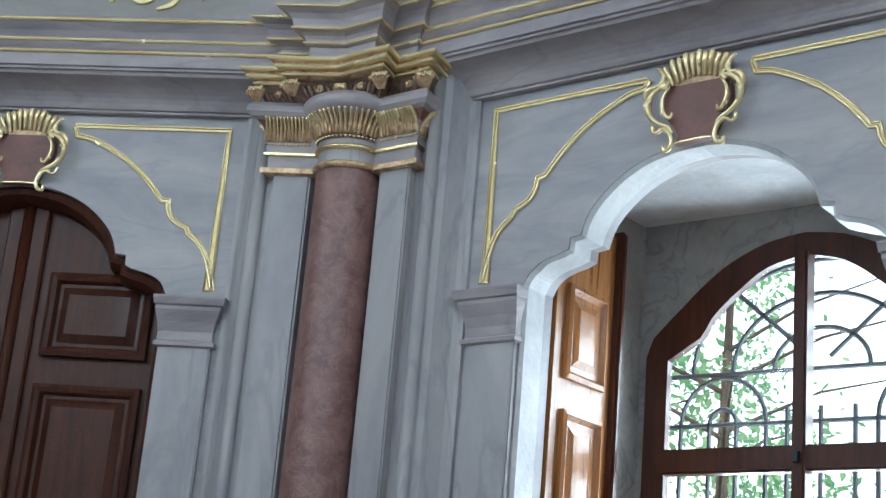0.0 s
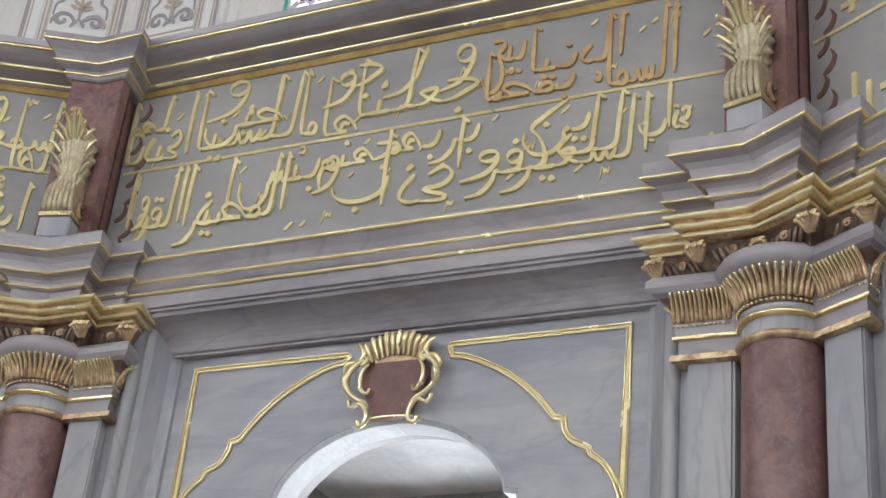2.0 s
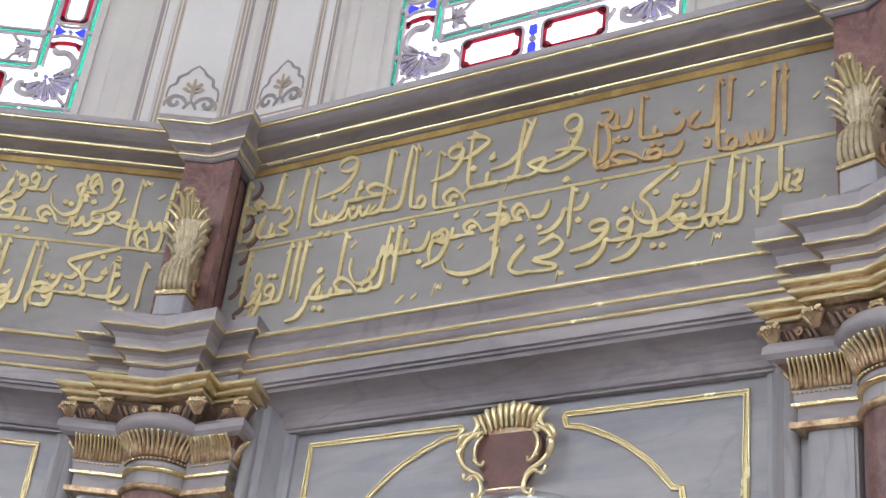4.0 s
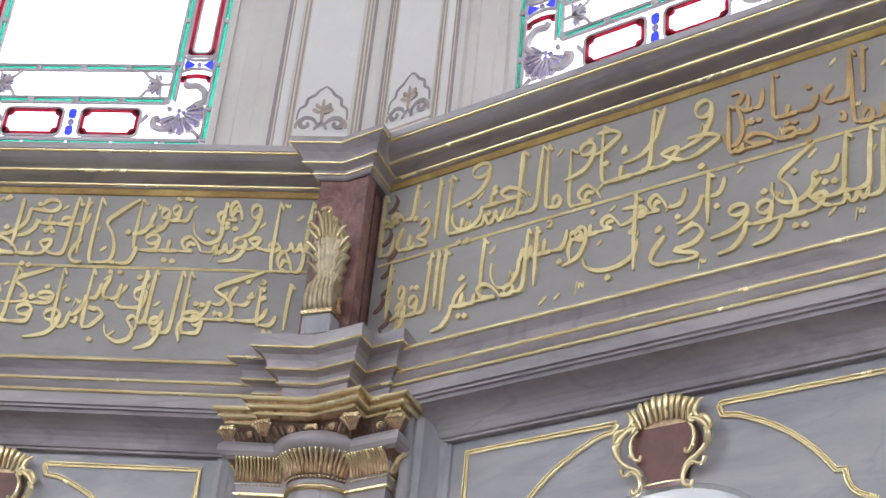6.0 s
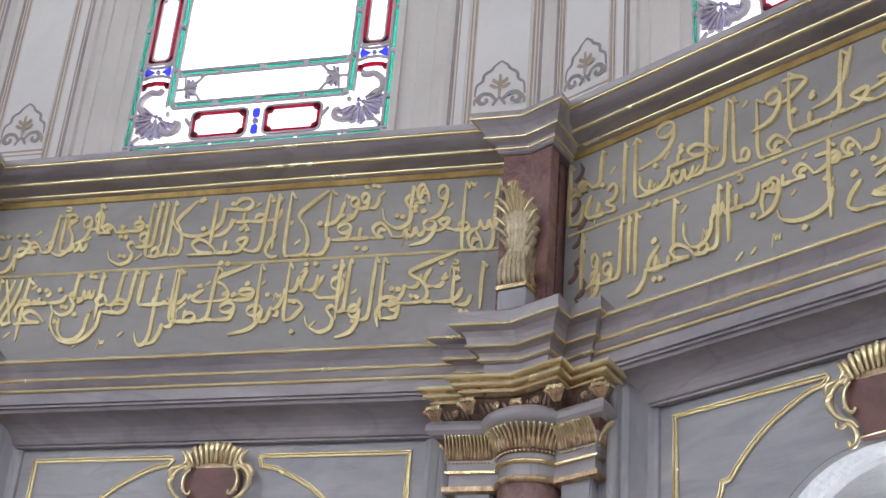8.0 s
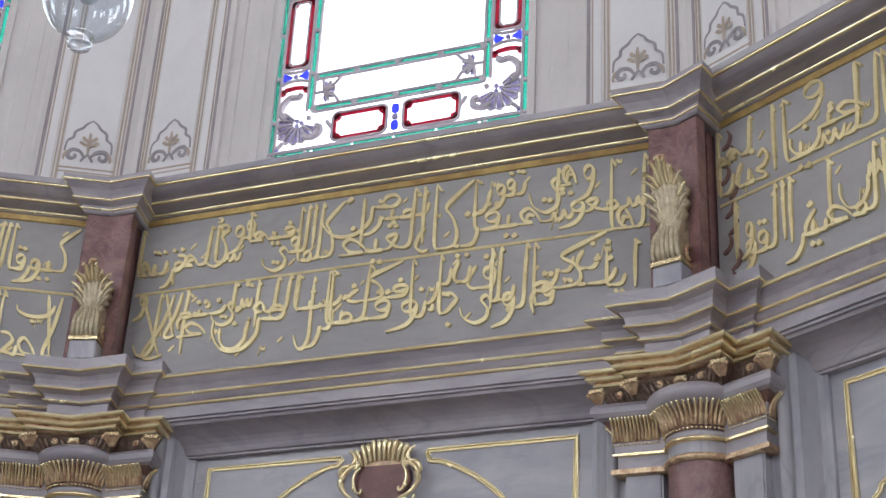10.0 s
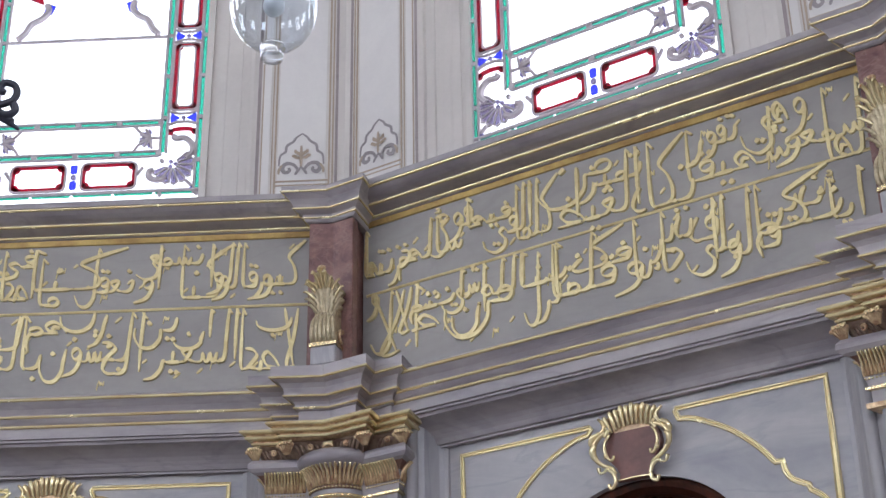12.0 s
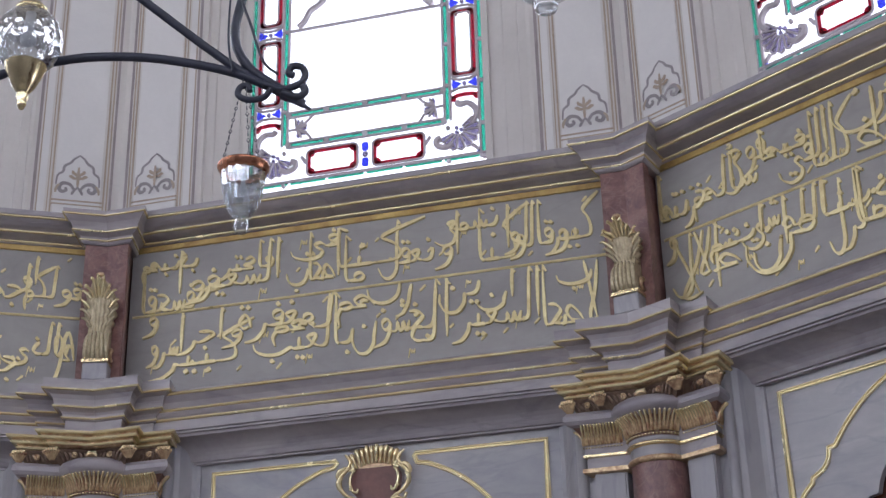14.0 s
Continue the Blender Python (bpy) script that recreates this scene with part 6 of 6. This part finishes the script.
for k, tall in ((1, 0.2), (-1, 0.215)):
    leaf_console(k, tall, "short tarnished acanthus leaf console on a marble plinth")


# ---- chandelier ----
HUB = Vector((-1.073, 1.706, 3.536))
ARM = Matrix.Translation(HUB) @ Matrix.Rotation(radians(75.6), 4, "Z")
ch = thing("chandelier", ARM, "large blue black wrought iron ring chandelier with curled arms and cable", "chandelier")


def arm(name, pts, rad, mat=IRON, label=""):
    bm = bmesh.new()
    sm = smooth_line(pts, 6)
    tube(bm, sm, rad, 8)
    return part(name, bm, mat, ch, label, smooth=True)


arm("arm", [(0.06, 0, -0.04), (-0.09, 0.0, 0.05), (-0.37, -0.05, 0.265), (-0.75, -0.15, 0.56), (-1.15, -0.25, 0.85)], 0.0125)
arm("arm", [(0.06, 0, -0.045), (-0.09, 0, 0.035), (-0.27, 0.0, 0.082), (-0.42, 0.0, 0.097), (-0.56, 0.0, 0.088), (-0.75, 0.02, 0.05), (-1.1, 0.1, -0.08)], 0.0125)
arm("arm", [(0.085, 0, -0.06), (0.02, 0, -0.01), (-0.06, 0, 0.055), (-0.10, 0.0, 0.14), (-0.09, 0.0, 0.25), (-0.05, 0.02, 0.40), (0.06, 0.1, 0.75)], 0.013)
arm("drop_scroll", [(-0.02, -0.01, 0.0), (0.03, -0.01, -0.02), (0.075, -0.01, -0.005), (0.09, -0.01, 0.02), (0.082, -0.01, 0.045), (0.058, -0.01, 0.05), (0.047, -0.01, 0.03), (0.06, -0.01, 0.02)], 0.010)
arm("drop_scroll", [(0.0, -0.01, -0.02), (-0.02, -0.01, -0.045), (-0.06, -0.01, -0.05), (-0.085, -0.01, -0.035), (-0.08, -0.01, -0.012), (-0.06, -0.01, -0.008), (-0.055, -0.01, -0.025)], 0.009)
arm("drop_scroll", [(0.03, -0.01, -0.03), (0.07, -0.01, -0.045), (0.09, -0.01, -0.03), (0.085, -0.01, -0.01)], 0.011)
arm("tail", [(0.03, 0, -0.03), (0.075, 0, -0.058), (0.105, 0, -0.078)], [0.016, 0.015, 0.014, 0.012, 0.011, 0.01, 0.009, 0.008, 0.007, 0.006, 0.005, 0.005, 0.004])
arm("cable", [(-0.07, -0.02, 0.44), (-0.085, -0.02, 0.28), (-0.055, -0.02, 0.17), (-0.02, -0.02, 0.06), (0.02, -0.02, 0.02)], 0.004)
arm("cable", [(-0.105, -0.02, 0.44), (-0.115, -0.02, 0.25), (-0.115, -0.02, 0.12), (-0.10, -0.02, 0.03)], 0.003)


def chain(parent, a, b, name="chain", links=16):
    bm = bmesh.new()
    a, b = Vector(a), Vector(b)
    for i in range(links):
        c0, c1 = a.lerp(b, i / links), a.lerp(b, (i + 0.75) / links)
        off = Vector((0.004, 0, 0)) if i % 2 else Vector((0, 0.004, 0))
        mid = (c0 + c1) / 2
        tube(bm, [c0, mid + off, c1, mid - off, c0 + Vector((0, 0, 0.0003))], 0.0014, 5)
    return part(name, bm, IRON, parent)


def oil_lamp(m, label):
    """Tapered fluted glass cup with copper rim on three chains."""
    t = thing("oil_lamp", m, label, "lamp", "hanging glass lamps")
    bm = bmesh.new()
    prof = [(0.058, 0.0), (0.056, -0.02), (0.052, -0.05), (0.046, -0.08), (0.036, -0.11), (0.024, -0.128), (0.015, -0.136), (0.018, -0.15), (0.022, -0.158), (0.018, -0.168), (0.012, -0.174), (0.001, -0.176)]
    rings = lathe(bm, prof, 32)
    for r in rings[:6]:
        for i, v in enumerate(r):
            f = 1 + 0.03 * (i % 2)
            v.co.x *= f
            v.co.y *= f
    lathe(bm, [(0.054, 0.0), (0.05, -0.05), (0.033, -0.108), (0.012, -0.125), (0.001, -0.126)], 32)
    part("glass_cup", bm, RIB_GLASS, t)
    bm = bmesh.new()
    lathe(bm, [(0.05, -0.004), (0.058, -0.008), (0.061, 0.0), (0.068, 0.012), (0.067, 0.018), (0.06, 0.02), (0.052, 0.018), (0.05, -0.004)], 32)
    part("rim", bm, COPPER, t, "copper rim", smooth=True)
    for a in (80, 200, 320):
        chain(t, (0.055 * math.cos(radians(a)), 0.055 * math.sin(radians(a)), 0.018), (-0.004, 0.0, 0.303))
    bm = bmesh.new()
    bmesh.ops.create_uvsphere(bm, u_segments=12, v_segments=8, radius=0.011, matrix=Matrix.Translation((0, 0, -0.05)))
    tube(bm, [(0, 0, -0.05), (0, 0, 0.0)], 0.006, 8)
    part("bulb", bm, WHITE, t, smooth=True)
    return t


def globe_lamp(m, r, label, bottom, drop, rod):
    t = thing("globe_lamp", m, label, "lamp", "hanging glass lamps")
    bm = bmesh.new()
    prof = [(r * math.sin(radians(a)), r * 1.12 * math.cos(radians(a))) for a in range(25, 171, 8)]
    rings = lathe(bm, prof, 36)
    if drop:
        for j, ring_ in enumerate(rings):
            for i, v in enumerate(ring_):
                f = 1 + 0.02 * math.cos(i * math.pi / 2 + (j % 2) * math.pi)
                v.co.x *= f
                v.co.y *= f
    part("globe", bm, CUT_GLASS if drop else LAMP_GLASS, t, smooth=True)
    bm = bmesh.new()
    lathe(bm, [(r * p, q * r * 1.12) for p, q in bottom], 24)
    part("finial", bm, BRASS if drop else RIB_GLASS, t, smooth=True)
    bm = bmesh.new()
    lathe(bm, [(0.001, r * 1.3), (r * 0.35, r * 1.3), (r * 0.48, r * 1.12), (r * 0.46, r * 0.98), (0.001, r * 0.98)], 24)
    part("collar", bm, BRASS, t, smooth=True)
    bm = bmesh.new()
    bmesh.ops.create_uvsphere(bm, u_segments=12, v_segments=8, radius=r * 0.26, matrix=Matrix.Translation((0, 0, 0.05 * r)))
    tube(bm, [(0, 0, 0.1 * r), (0, 0, r)], r * 0.16, 10)
    part("bulb", bm, WHITE, t, smooth=True)
    bm = bmesh.new()
    tube(bm, [(0, 0, r * 1.28), (0, 0, r * 1.3 + rod)], 0.004, 6)
    part("rod", bm, IRON, t)
    return t


oil_lamp(ARM @ pose(-0.066, 0, -0.26), "small fluted glass oil lamp with copper rim hanging on chains")
globe_lamp(Matrix.Translation((-1.18, 1.073, 3.654)), 0.088, "ribbed glass globe lamp with pointed brass finial", [(0.62, -0.80), (0.60, -0.86), (0.5, -1.1), (0.34, -1.42), (0.2, -1.6), (0.14, -1.68), (0.2, -1.76), (0.12, -1.87), (0.14, -1.96), (0.08, -2.1), (0.001, -2.15)], True, 7.0)
globe_lamp(Matrix.Translation((-0.80, 2.392, 3.855)), 0.117, "large clear blown glass globe lamp with glass knob", [(0.28, -0.93), (0.30, -0.99), (0.2, -1.06), (0.27, -1.14), (0.24, -1.26), (0.12, -1.33), (0.001, -1.34)], False, 7.1)


# ---- trees outside the window ----
def tree(x, y, h, seed):
    rng = random.Random(seed)
    t = thing("tree", Matrix.Translation((x, y, -0.25)), "leafy green tree in the garden outside the window", "tree", "garden trees")
    bm = bmesh.new()
    tube(bm, [(0, 0, 0), (0.05, 0.03, h * 0.3), (0.0, 0.1, h * 0.6), (0.1, 0.0, h * 0.9)], [0.11, 0.08, 0.05, 0.02], 10)
    for i in range(9):
        a, z = rng.uniform(0, 6.28), h * rng.uniform(0.3, 0.8)
        r = h * 0.3 * rng.uniform(0.6, 1)
        tube(bm, [(0, 0.05, z), (0.5 * r * math.cos(a), 0.5 * r * math.sin(a), z + 0.25 * r), (r * math.cos(a), r * math.sin(a), z + 0.4 * r)], [0.022, 0.014, 0.005], 6)
    part("trunk", bm, BARK, t)
    verts, faces = [], []
    clumps = [(rng.gauss(0, h * 0.17), rng.gauss(0, h * 0.17), h * rng.uniform(0.25, 0.98)) for _ in range(24)]
    for c in clumps:
        for _ in range(170):
            p = Vector(c) + Vector([rng.gauss(0, 0.23) for _ in range(3)])
            d = Vector([rng.gauss(0, 1) for _ in range(3)]).normalized()
            e = d.orthogonal().normalized()
            s = rng.uniform(0.03, 0.065)
            b = len(verts)
            verts += [p - d * s, p + e * s * 0.5, p + d * s, p - e * s * 0.5]
            faces.append((b, b + 1, b + 2, b + 3))
    me = bpy.data.meshes.new("crown")
    me.from_pydata([tuple(v) for v in verts], [], faces)
    me.materials.append(LEAF)
    ob = new("crown", me)
    ob.parent = t
    tagged(ob, kind="stuff")


tree(-3.2, 12.0, 6.5, 3)
tree(-6.5, 14.5, 8.0, 5)
tree(-0.5, 15.0, 7.0, 8)
